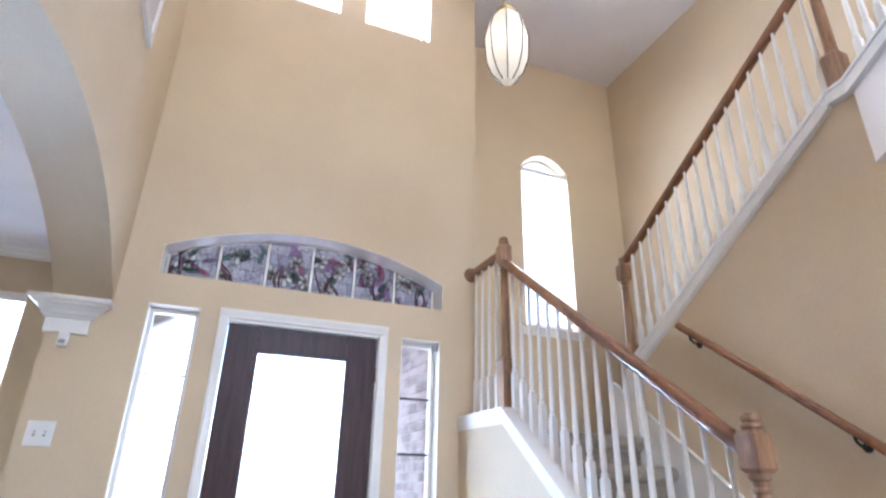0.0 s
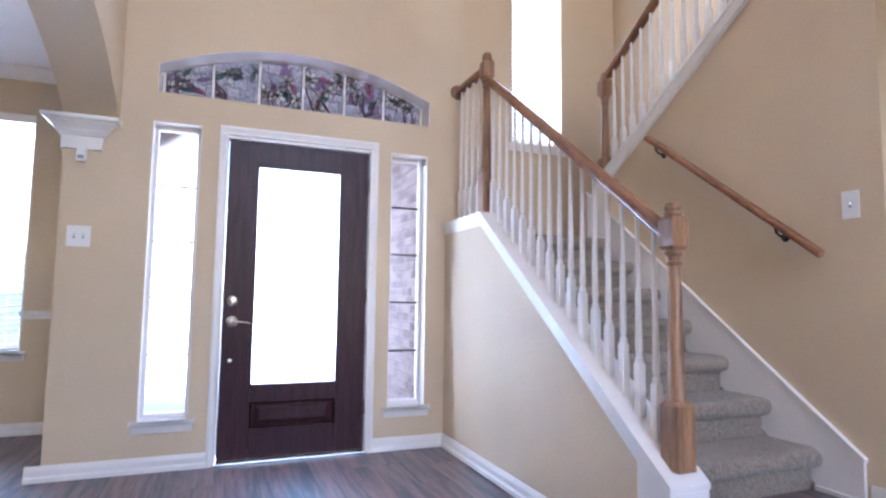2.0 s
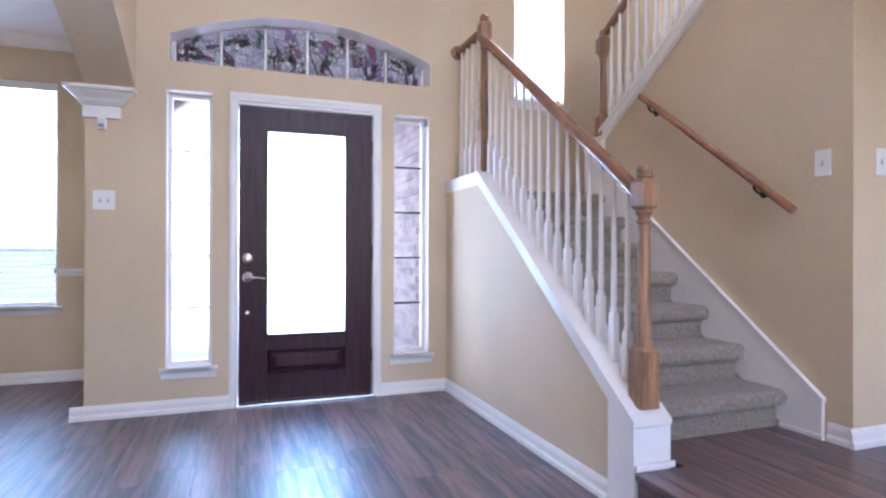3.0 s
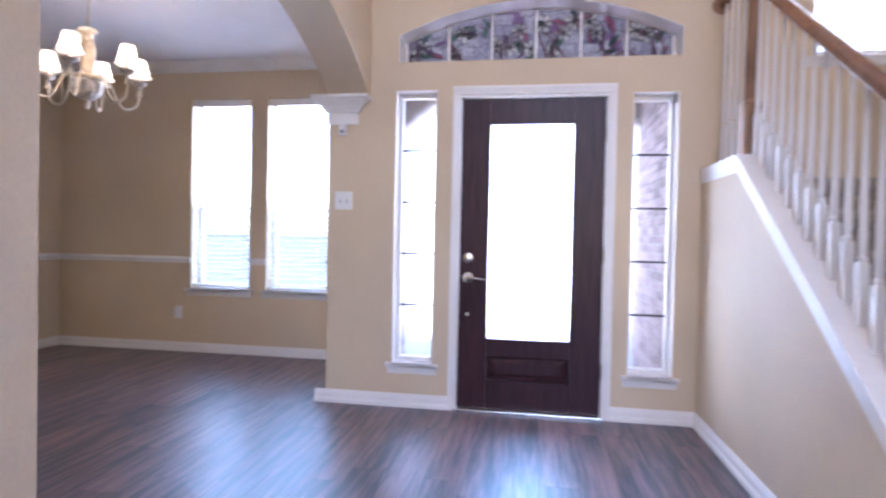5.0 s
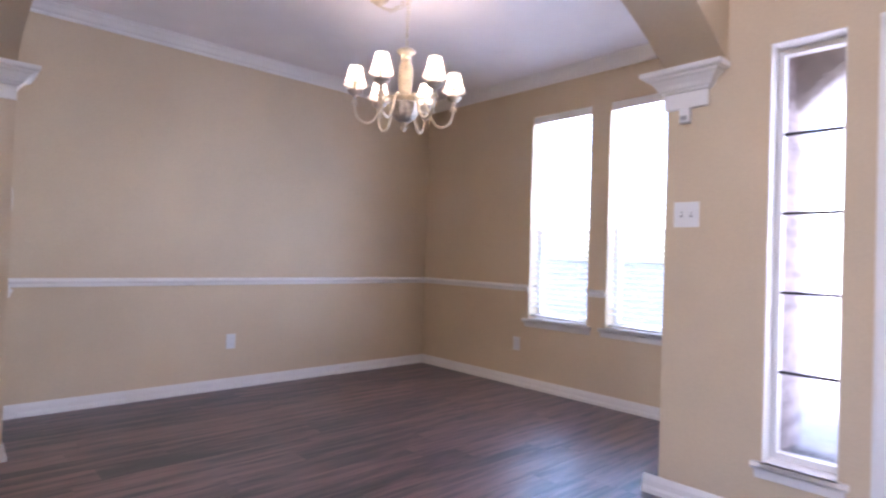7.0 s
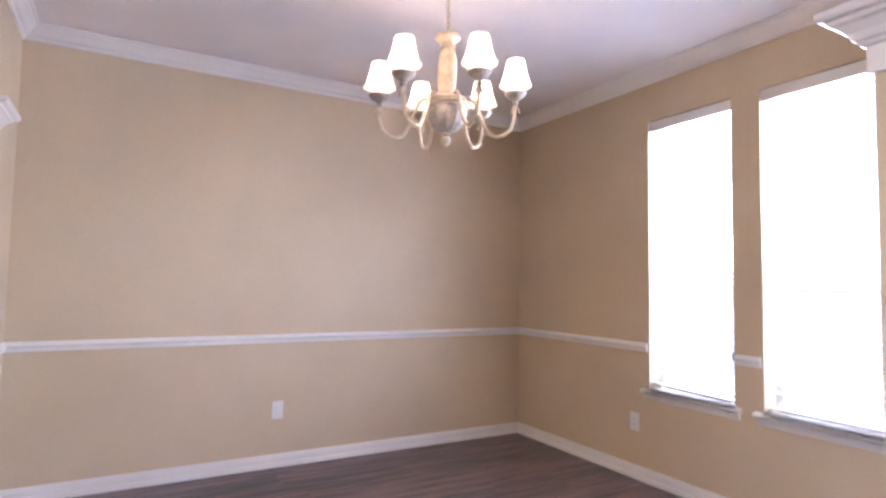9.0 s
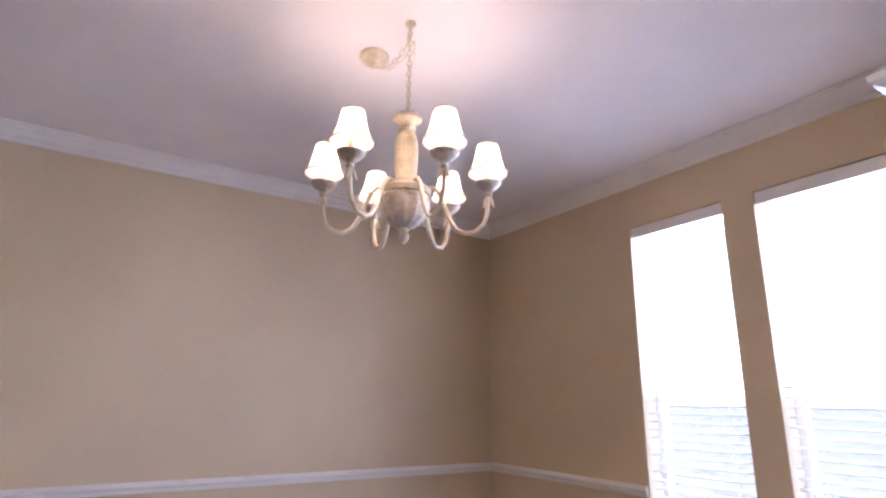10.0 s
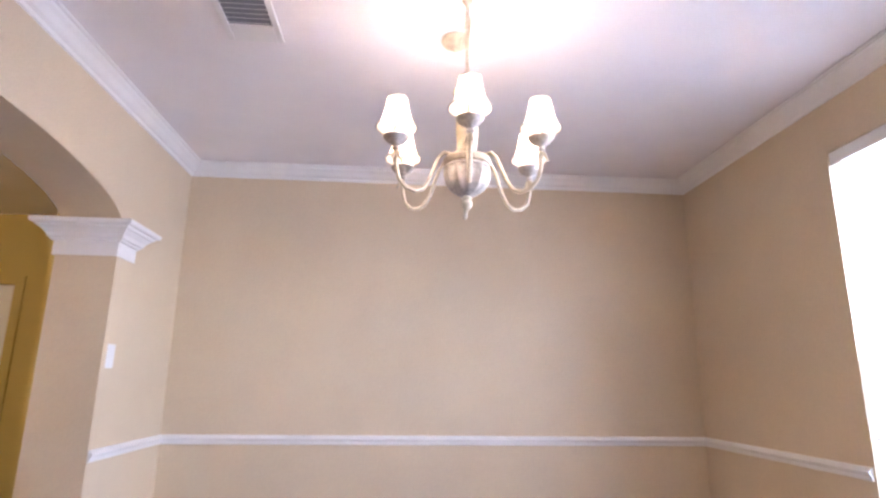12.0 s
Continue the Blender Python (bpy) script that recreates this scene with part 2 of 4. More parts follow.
def lathe(bm, profile, at=(0, 0, 0), seg=16, square=0):
    """Turned on a vertical axis from (radius, height) pairs; square: rings with four sides instead."""
    n = 4 if square else seg
    off = math.pi / 4 if square else 0
    rings = []
    for r, z in profile:
        rr = max(r, 1e-4) * (1.4142 if square else 1)
        rings.append([bm.verts.new((at[0] + rr * math.cos(2 * math.pi * k / n + off), at[1] + rr * math.sin(2 * math.pi * k / n + off), at[2] + z)) for k in range(n)])
    for a, b in zip(rings, rings[1:]):
        for k in range(n):
            bm.faces.new((a[k], a[(k + 1) % n], b[(k + 1) % n], b[k]))
    bm.faces.new(rings[0][::-1])
    bm.faces.new(rings[-1])
    return bm


def rings(bm, rects, cap=True):
    """A loft through level rectangles (x0, x1, y0, y1, z)."""
    rs = [[bm.verts.new(p) for p in ((x0, y0, z), (x1, y0, z), (x1, y1, z), (x0, y1, z))] for x0, x1, y0, y1, z in rects]
    for a, b in zip(rs, rs[1:]):
        for k in range(4):
            bm.faces.new((a[k], a[(k + 1) % 4], b[(k + 1) % 4], b[k]))
    if cap:
        bm.faces.new(rs[0][::-1])
        bm.faces.new(rs[-1])
    return bm


def tube(bm, pts, radius, seg=8):
    """A round bar along points; radius may be a number or one per point."""
    pts = [Vector(p) for p in pts]
    rad = radius if isinstance(radius, (list, tuple)) else [radius] * len(pts)
    prev, side = None, None
    loops = []
    for i, p in enumerate(pts):
        d = (pts[min(i + 1, len(pts) - 1)] - pts[max(i - 1, 0)]).normalized()
        if side is None:
            side = d.orthogonal().normalized()
        side = (side - d * side.dot(d)).normalized()
        up = d.cross(side)
        loops.append([bm.verts.new(p + rad[i] * (math.cos(2 * math.pi * k / seg) * side + math.sin(2 * math.pi * k / seg) * up)) for k in range(seg)])
    for a, b in zip(loops, loops[1:]):
        for k in range(seg):
            bm.faces.new((a[k], a[(k + 1) % seg], b[(k + 1) % seg], b[k]))
    bm.faces.new(loops[0][::-1])
    bm.faces.new(loops[-1])
    return bm


def mesh_of(name, bm, mats, smooth=False):
    bmesh.ops.recalc_face_normals(bm, faces=bm.faces)
    me = bpy.data.meshes.new(name)
    bm.to_mesh(me)
    bm.free()
    for m in mats if isinstance(mats, (list, tuple)) else [mats]:
        me.materials.append(m)
    if smooth:
        me.shade_smooth()
        me.set_sharp_from_angle(angle=radians(35))
    return me


def part(name, bm, mats, parent=None, label="", smooth=False):
    ob = new(name, mesh_of(name, bm, mats, smooth))
    ob.parent = parent
    if label:
        ob["label"] = label
    return ob


def structure(name, bm, mats, label, category, smooth=False):
    return tagged(part(name, bm, mats, None, "", smooth), label, category, "", "structure")


def thing(name, label, category, group="", at=(0, 0, 0)):
    ob = new(name)
    ob.location = at
    ob.empty_display_size = 0.1
    return tagged(ob, label, category, group)


def B():
    return bmesh.new()


def holed(bm, axis, a, b, u0, u1, z0, z1, holes=()):
    """A wall from a to b along axis, u0 to u1 and z0 to z1 across it, with rectangular openings (u0, u1, z0, z1)."""
    us = sorted({u0, u1, *[h[0] for h in holes], *[h[1] for h in holes]})
    zs = sorted({z0, z1, *[h[2] for h in holes], *[h[3] for h in holes]})
    us, zs = [u for u in us if u0 <= u <= u1], [z for z in zs if z0 <= z <= z1]

    def solid(i, j):
        if not (0 <= i < len(us) - 1 and 0 <= j < len(zs) - 1):
            return False
        u, z = (us[i] + us[i + 1]) / 2, (zs[j] + zs[j + 1]) / 2
        return not any(h[0] < u < h[1] and h[2] < z < h[3] for h in holes)
    cache = {}

    def v(i, j, w):
        if (i, j, w) not in cache:
            p = (w, us[i], zs[j]) if axis == "x" else (us[i], w, zs[j])
            cache[(i, j, w)] = bm.verts.new(p)
        return cache[(i, j, w)]
    for i in range(len(us) - 1):
        for j in range(len(zs) - 1):
            if not solid(i, j):
                continue
            for w in (a, b):
                bm.faces.new((v(i, j, w), v(i + 1, j, w), v(i + 1, j + 1, w), v(i, j + 1, w)))
            for di, dj, p, q in ((-1, 0, (i, j), (i, j + 1)), (1, 0, (i + 1, j), (i + 1, j + 1)), (0, -1, (i, j), (i + 1, j)), (0, 1, (i, j + 1), (i + 1, j + 1))):
                if not solid(i + di, j + dj):
                    bm.faces.new((v(*p, a), v(*q, a), v(*q, b), v(*p, b)))
    return bm


def arc_fill(bm, f, x0, x1, top, ya, yb, n=28):
    """Closes a square opening down to an arched head."""
    xs = [x0 + (x1 - x0) * i / n for i in range(n + 1)]
    return prism(bm, [(x, f(x)) for x in xs] + [(x1, top), (x0, top)], "y", ya, yb)


# ---- structure ----
F = 4.085        # inner face of the front wall
STEP = 0.185     # raised floor beside the foyer
W = 5.357        # dining window wall
FAR = -3.537     # dining far wall
S = 1.715         # dining south wall
C1, C2 = 2.765, 5.26
L = 4.60         # landing wall
EAST = 4.10

NX0, NX1, NZ0, NZS, NZT = 0.213, 2.012, 2.305, 2.485, 2.690


def niche_top(x):
    u = (x - (NX0 + NX1) / 2) / ((NX1 - NX0) / 2)
    return NZS + (NZT - NZS) * (1 - u * u)


bm = B()
SIDE_L, SIDE_R = (0.199, 0.477, 0.290, 2.118), (1.727, 2.000, 0.288, 2.078)
DOOR = (0.625, 1.588, 0.0, 2.077)
HIGH = ((0.50, 1.08, 4.65, 5.21), (1.28, 1.845, 4.635, 5.21))
holed(bm, "y", F, F + 0.22, -0.262, 2.265, 0, C2, [SIDE_L, SIDE_R, DOOR, (NX0, NX1, NZ0, NZT + 0.004), *HIGH])
arc_fill(bm, niche_top, NX0, NX1, NZT + 0.004, F, F + 0.22)
structure("wall_front", bm, TAN, "tan painted entrance wall with an arched transom opening", "wall")

bm = B()
holed(bm, "y", W, W + 0.2, FAR - 0.15, -0.10, 0, 3.0, [(-2.115, -1.515, 0.608, 2.412), (-1.345, -0.745, 0.608, 2.412)])
structure("wall_dining_windows", bm, TAN, "tan painted dining room wall with two tall windows", "wall")
structure("wall_dining_far", box(B(), FAR - 0.15, FAR, 1.40, W, 0, 3.0), TAN, "tan painted dining room end wall", "wall")
structure("wall_porch_side", box(B(), -0.262, -0.10, F + 0.22, W, 0, 3.0), TAN, "tan painted wall between dining room and porch", "wall")

# the arch between foyer and dining room
A1Y, A1R, A1B, SPRING = (F + 1.373) / 2, (F - 1.373) / 2, 0.385, 2.07
RAD = (A1R * A1R + A1B * A1B) / (2 * A1B)      # radius of the segmental arch
HALF = math.asin(A1R / RAD)
pts = [(A1Y + RAD * math.sin(a), SPRING + A1B - RAD * (1 - math.cos(a))) for a in [HALF * (1 - 2 * k / 40) for k in range(41)]]
bm = prism(B(), pts + [(pts[-1][0], C2), (pts[0][0], C2)], "x", -0.262, 0.02)
structure("wall_arch_foyer", bm, TAN, "tan painted wall over a wide shallow archway", "wall", True)

# the arch in the south wall of the dining room
J = -2.666
A2X, A2R, A2B = (J - 0.262) / 2, (-0.262 - J) / 2, 0.22
pts = [(A2X - A2R * math.cos(math.pi * k / 32), SPRING + A2B * math.sin(math.pi * k / 32)) for k in range(33)]
bm = prism(B(), [(FAR, 0), (J, 0)] + pts + [(pts[-1][0], 3.0), (FAR, 3.0)], "y", 1.40, S)
structure("wall_arch_hall", bm, TAN, "tan painted wall with a low archway to the hall", "wall", True)

structure("wall_foyer_west", box(B(), -0.262, 0.157, -3.6, 1.373, 0, C2), TAN, "tan painted foyer wall with rough texture", "wall")

# knee wall beside the stairs
KX0, KX1 = 2.145, 2.318


KZ = 1.568


def knee(y):
    return min(KZ, 0.364 + 0.752 * (y - 1.88))


KY = 1.88 + (KZ - 0.364) / 0.752
structure("wall_knee", prism(B(), [(2.05, 0), (F, 0), (F, KZ), (KY, KZ), (2.05, knee(2.05))], "x", KX0, KX1), TAN, "tan painted sloping knee wall beside the stairs", "wall")
structure("wall_landing_side", box(B(), 2.045, 2.265, F + 0.22, L, 0, C2), TAN, "tan painted side wall of the stair landing", "wall")
AWX0, AWX1, AWZ0, AWZS, AWZT = 2.983, 3.497, 2.425, 4.005, 4.155
bm = B()
holed(bm, "y", L, L + 0.2, 2.045, EAST + 0.2, 0, C2, [(AWX0, AWX1, AWZ0, AWZT + 0.004)])


def aw(x):
    u = (x - (AWX0 + AWX1) / 2) / ((AWX1 - AWX0) / 2)
    return AWZS + (AWZT - AWZS) * (1 - u * u)


arc_fill(bm, aw, AWX0, AWX1, AWZT + 0.004, L, L + 0.2, 16)
structure("wall_landing", bm, TAN, "tan painted landing wall with an arched window", "wall")
structure("wall_stairwell", box(B(), EAST, EAST + 0.2, 1.785, L, 0, C2), TAN, "tan painted stairwell wall", "wall")

# wall under the upper flight
SX = 3.25
UY0, UZ0, USL = 3.62, 1.925, 0.640


def upper(y):
    return UZ0 + USL * (UY0 - y)


UYT = 2.0
DX, DY1 = SX - 0.53, 1.05      # end of the slanting balcony edge
structure("wall_under_stairs", prism(B(), [(1.785, 0), (UY0, 0), (UY0, UZ0), (UYT, upper(UYT)), (1.785, upper(UYT))], "x", SX, SX + 0.12), TAN, "tan painted wall below the upper stair flight", "wall")
bm = B()
holed(bm, "y", 1.785, 1.905, SX + 0.12, 5.4, 0, 2.58, [(3.56, 4.32, 0.0, 2.22)])
structure("wall_side_hall", bm, TAN, "tan painted side hall wall", "wall")
structure("wall_side_end", box(B(), 5.3, 5.5, -3.6, 1.785, 0, C2), TAN, "tan painted side hall end wall", "wall")
structure("upper_floor", prism(B(), [(SX - 0.02, 1.88), (5.3, 1.88), (5.3, -3.6), (DX - 0.02, -3.6), (DX - 0.02, DY1)], "z", 2.57, upper(UYT) - 0.002), CEIL, "white painted bulkhead under the upper floor", "ceiling")
structure("upper_wall", box(B(), 4.8, 5.3, -3.6, 1.83, 2.93, C2), TAN, "tan painted upper hall wall", "wall")
# Unseen rear wall; its wide opening is made up to admit light.
bm = B()
holed(bm, "y", -3.8, -3.6, -0.262, 5.5, 0, C2, [(0.8, 4.0, 0.8, 4.95)])
structure("wall_rear", bm, TAN, "tan painted rear wall with a wide window", "wall")

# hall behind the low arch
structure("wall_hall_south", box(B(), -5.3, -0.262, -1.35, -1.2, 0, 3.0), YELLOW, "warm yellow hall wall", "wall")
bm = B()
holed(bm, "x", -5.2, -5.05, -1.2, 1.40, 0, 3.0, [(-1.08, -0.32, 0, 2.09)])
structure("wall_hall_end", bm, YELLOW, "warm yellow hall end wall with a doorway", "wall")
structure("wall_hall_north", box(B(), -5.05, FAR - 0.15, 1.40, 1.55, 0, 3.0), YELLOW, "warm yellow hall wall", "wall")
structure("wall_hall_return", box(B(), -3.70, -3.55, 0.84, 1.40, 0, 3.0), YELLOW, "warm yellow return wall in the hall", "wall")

structure("ceiling_dining", box(B(), FAR, -0.262, S, W, C1, C1 + 0.1), CEIL, "white textured dining room ceiling", "ceiling")
structure("ceiling_hall", box(B(), -5.2, -0.262, -1.2, 1.40, C1, C1 + 0.1), CEIL, "white hall ceiling", "ceiling")
structure("ceiling_foyer", box(B(), -0.262, 5.5, -3.8, L + 0.2, C2, C2 + 0.1), CEIL, "high white foyer ceiling", "ceiling")
structure("floor_base", box(B(), -5.2, 5.5, -3.8, W + 0.2, -0.12, -0.010), SUBFLOOR, "dark base under the plank floor", "floor")
bm = B()
box(bm, KX0 + 0.012, 5.3, -3.6, 1.862, -0.01, STEP - 0.010)
box(bm, KX1 + 0.001, 5.3, 1.862, 2.14, -0.01, STEP - 0.010)
structure("floor_raised_base", bm, SUBFLOOR, "dark base of the raised side floor", "floor")
structure("stair_nosing", box(B(), KX0 - 0.012, KX0 + 0.06, -3.6, 1.870, STEP - 0.026, STEP + 0.003, 0.008), FLOOR, "dark wood nosing along the raised floor", "step edge")
structure("step_riser", box(B(), KX0 + 0.004, KX0 + 0.012, -3.6, 1.870, -0.01, STEP - 0.026), FLOOR, "dark wood riser of the raised floor", "step")


# baseboards
def baseboard(name, p, q, side, z=0.0, h=0.088):
    """Along the line p-q; side is the way it stands out from the wall."""
    (xa, ya), (xb, yb) = p, q
    prof = [(0, 0), (0.022, 0), (0.022, 0.022), (0.013, 0.034), (0.013, h - 0.024), (0.008, h - 0.010), (0.004, h), (0, h)]
    b = B()
    if ya == yb:
        prism(b, [(ya + side * d, z + e) for d, e in prof], "x", xa, xb)
    else:
        prism(b, [(xa + side * d, z + e) for d, e in prof], "y", ya, yb)
    structure(name, b, TRIM, "white painted moulded baseboard", "baseboard")


baseboard("baseboard", (-0.337, F), (0.587, F), -1)
baseboard("baseboard", (1.630, F), (KX0, F), -1)
baseboard("baseboard", (-0.262, F), (-0.262, W), -1)
baseboard("baseboard", (FAR, W), (-0.262, W), -1)
baseboard("baseboard", (FAR, S), (FAR, W), 1)
baseboard("baseboard", (FAR, S), (J + 0.022, S), 1)
baseboard("baseboard", (J, 1.40), (J, S), 1)
baseboard("baseboard", (KX0, 2.05), (KX0, F), -1)
baseboard("baseboard", (0.157, -3.6), (0.157, 1.373), 1)
baseboard("baseboard", (SX, 1.785), (SX, 1.895), -1, STEP)
baseboard("baseboard", (SX - 0.022, 1.785), (3.49, 1.785), -1, STEP)

# chair rail
RZ = 0.856


def chair_rail(name, p, q, side):
    (xa, ya), (xb, yb) = p, q
    prof = [(0, -0.005), (0.010, 0.0), (0.012, 0.018), (0.020, 0.026), (0.024, 0.036), (0.014, 0.044), (0.010, 0.052), (0, 0.056)]
    b = B()
    if ya == yb:
        prism(b, [(ya + side * d, RZ + e) for d, e in prof], "x", xa, xb)
    else:
        prism(b, [(xa + side * d, RZ + e) for d, e in prof], "y", ya, yb)
    structure(name, b, TRIM, "white painted moulded chair rail", "chair rail")


chair_rail("chair_rail", (FAR, W), (-2.125, W), -1)
chair_rail("chair_rail", (-1.505, W), (-1.355, W), -1)
chair_rail("chair_rail", (-0.735, W), (-0.262, W), -1)
chair_rail("chair_rail", (FAR, S), (FAR, W), 1)
chair_rail("chair_rail", (FAR, S), (J - 0.004, S), 1)

# crown moulding
prof = [(0.0, -0.095), (0.012, -0.092), (0.016, -0.078), (0.034, -0.066), (0.052, -0.040), (0.066, -0.026), (0.070, -0.014), (0.082, -0.010), (0.084, -0.002)]
b = B()
rings(b, [(FAR + d, -0.262 - d, S + d, W - d, C1 + e) for d, e in prof], False)
structure("crown_moulding", b, TRIM, "white painted crown moulding round the dining ceiling", "crown moulding")


# ---- capitals ----
def capital(name, x0, x1, y0, y1):
    t = thing(name, "white moulded capital at the spring of an archway", "capital", "arch capitals")
    part("frieze", box(B(), x0, x1, y0, y1, 1.893, 1.972, 0.003), TRIM, t)
    prof = [(0.004, 1.970), (0.012, 1.974), (0.015, 1.984), (0.024, 1.988), (0.032, 2.008), (0.052, 2.031), (0.064, 2.037), (0.068, 2.048), (0.085, 2.052), (0.090, 2.060), (0.090, 2.077)]
    part("crown", rings(B(), [(x0 - d, x1 + d, y0 - d, y1 + d, z) for d, z in prof]), TRIM, t)


capital("arch_capital", -0.272, -0.060, F - 0.022, F + 0.34)
capital("arch_capital", -2.87, J + 0.006, 1.385, S + 0.004)

# ---- front door ----
door = tagged(new("door_1"), "dark stained wooden entrance door with a tall frosted glass pane, closed", "door", "", "structure")
DY = F + 0.03
for n, x0, x1, z0, z1 in (("stile", 0.645, 0.8305, 0.018, 2.056), ("stile", 1.3745, 1.567, 0.018, 2.056), ("top_rail", 0.8315, 1.3735, 1.893, 2.056), ("lock_rail", 0.8315, 1.3735, 0.368, 0.477), ("bottom_rail", 0.8315, 1.3735, 0.018, 0.205)):
    part(n, box(B(), x0, x1, DY, DY + 0.045, z0, z1, 0.0012), DOORWOOD, door)
bm = B()
holed(bm, "y", DY - 0.008, DY + 0.01, 0.811, 1.394, 0.458, 1.914, [(0.834, 1.371, 0.481, 1.891)])
part("glass_moulding", bm, DOORWOOD, door)
part("glass", box(B(), 0.831, 1.374, DY + 0.018, DY + 0.026, 0.477, 1.893), FROST, door, "white frosted glass pane")
bm = B()
rings_v = [(0.0, 0.012), (0.012, -0.004), (0.028, 0.016), (0.06, 0.002)]
part("panel_back", box(B(), 0.8315, 1.3735, DY + 0.02, DY + 0.03, 0.205, 0.368), DOORWOOD, door)
prev = None
for d, e in rings_v:
    cur = [bm.verts.new(p) for p in ((0.832 + d, DY + e, 0.205 + d * 0.8), (1.373 - d, DY + e, 0.205 + d * 0.8), (1.373 - d, DY + e, 0.368 - d * 0.8), (0.832 + d, DY + e, 0.368 - d * 0.8))]
    if prev:
        for k in range(4):
            bm.faces.new((prev[k], prev[(k + 1) % 4], cur[(k + 1) % 4], cur[k]))
    prev = cur
bm.faces.new(prev)
part("raised_panel", bm, DOORWOOD, door)


def round_front(bm, x, z, prof, y):
    """Turned on an axis that points out of the door."""
    n, last = 20, None
    for r, d in prof:
        ring = [bm.verts.new((x + r * math.cos(2 * math.pi * k / n), y - d, z + r * math.sin(2 * math.pi * k / n))) for k in range(n)]
        if last:
            for k in range(n):
                bm.faces.new((last[k], last[(k + 1) % n], ring[(k + 1) % n], ring[k]))
        last = ring
    bm.faces.new(last)
    return bm


bolt = part("deadbolt", round_front(B(), 0.702, 1.012, [(0.033, 0), (0.033, 0.006), (0.026, 0.014), (0.022, 0.016), (0.001, 0.016)], DY), NICKEL, door, "satin nickel deadbolt", True)
part("thumb_turn", box(B(), 0.696, 0.708, DY - 0.034, DY - 0.016, 0.995, 1.029, 0.003), NICKEL, bolt)
lever = part("door_handle", round_front(B(), 0.704, 0.879, [(0.036, 0), (0.036, 0.006), (0.027, 0.013), (0.014, 0.018), (0.012, 0.045), (0.001, 0.046)], DY), NICKEL, door, "satin nickel lever handle", True)
part("lever", tube(B(), [(0.704, DY - 0.045, 0.879), (0.730, DY - 0.050, 0.880), (0.775, DY - 0.050, 0.876), (0.815, DY - 0.046, 0.870)], [0.010, 0.009, 0.008, 0.006]), NICKEL, lever, "", True)
part("door_stop", round_front(B(), 0.702, 0.634, [(0.014, 0), (0.014, 0.004), (0.008, 0.010), (0.001, 0.011)], DY), NICKEL, door, "small round metal fitting", True)
for z in (0.30, 1.05, 1.82):
    part("hinge", tube(B(), [(1.572, DY - 0.008, z - 0.05), (1.572, DY - 0.008, z + 0.05)], 0.007), NICKEL, door, "", True)
for x0, x1 in ((0.850, 1.355),):
    for z in (0.53, 0.90, 1.28, 1.66):
        for x in (x0, x1):
            part("glazing_clip", box(B(), x - 0.006, x + 0.006, DY + 0.010, DY + 0.016, z, z + 0.012), LEAD, door)

# jamb, casing, threshold
bm = B()
box(bm, 0.600, 0.641, F + 0.004, F + 0.2, 0, 2.077)
box(bm, 1.571, 1.612, F + 0.004, F + 0.2, 0, 2.077)
box(bm, 0.641, 1.571, F + 0.004, F + 0.2, 2.060, 2.087)
structure("door_frame", bm, TRIM, "white painted entrance door jamb", "door frame")
bm = B()
prism(bm, [(0.585, F), (0.585, F - 0.020), (0.600, F - 0.022), (0.622, F - 0.014), (0.636, F - 0.012), (0.640, F)], "z", 0, 2.077)
prism(bm, [(1.628, F), (1.628, F - 0.020), (1.613, F - 0.022), (1.591, F - 0.014), (1.577, F - 0.012), (1.573, F)], "z", 0, 2.077)
prism(bm, [(F, 2.133), (F - 0.021, 2.133), (F - 0.023, 2.118), (F - 0.015, 2.095), (F - 0.013, 2.081), (F, 2.077)], "x", 0.585, 1.628)
structure("door_casing", bm, TRIM, "white painted moulded casing round the entrance door", "door casing")
structure("door_threshold", box(B(), 0.625, 1.588, F - 0.03, F + 0.2, 0.0, 0.016, 0.004), NICKEL, "pale metal threshold under the entrance door", "threshold")


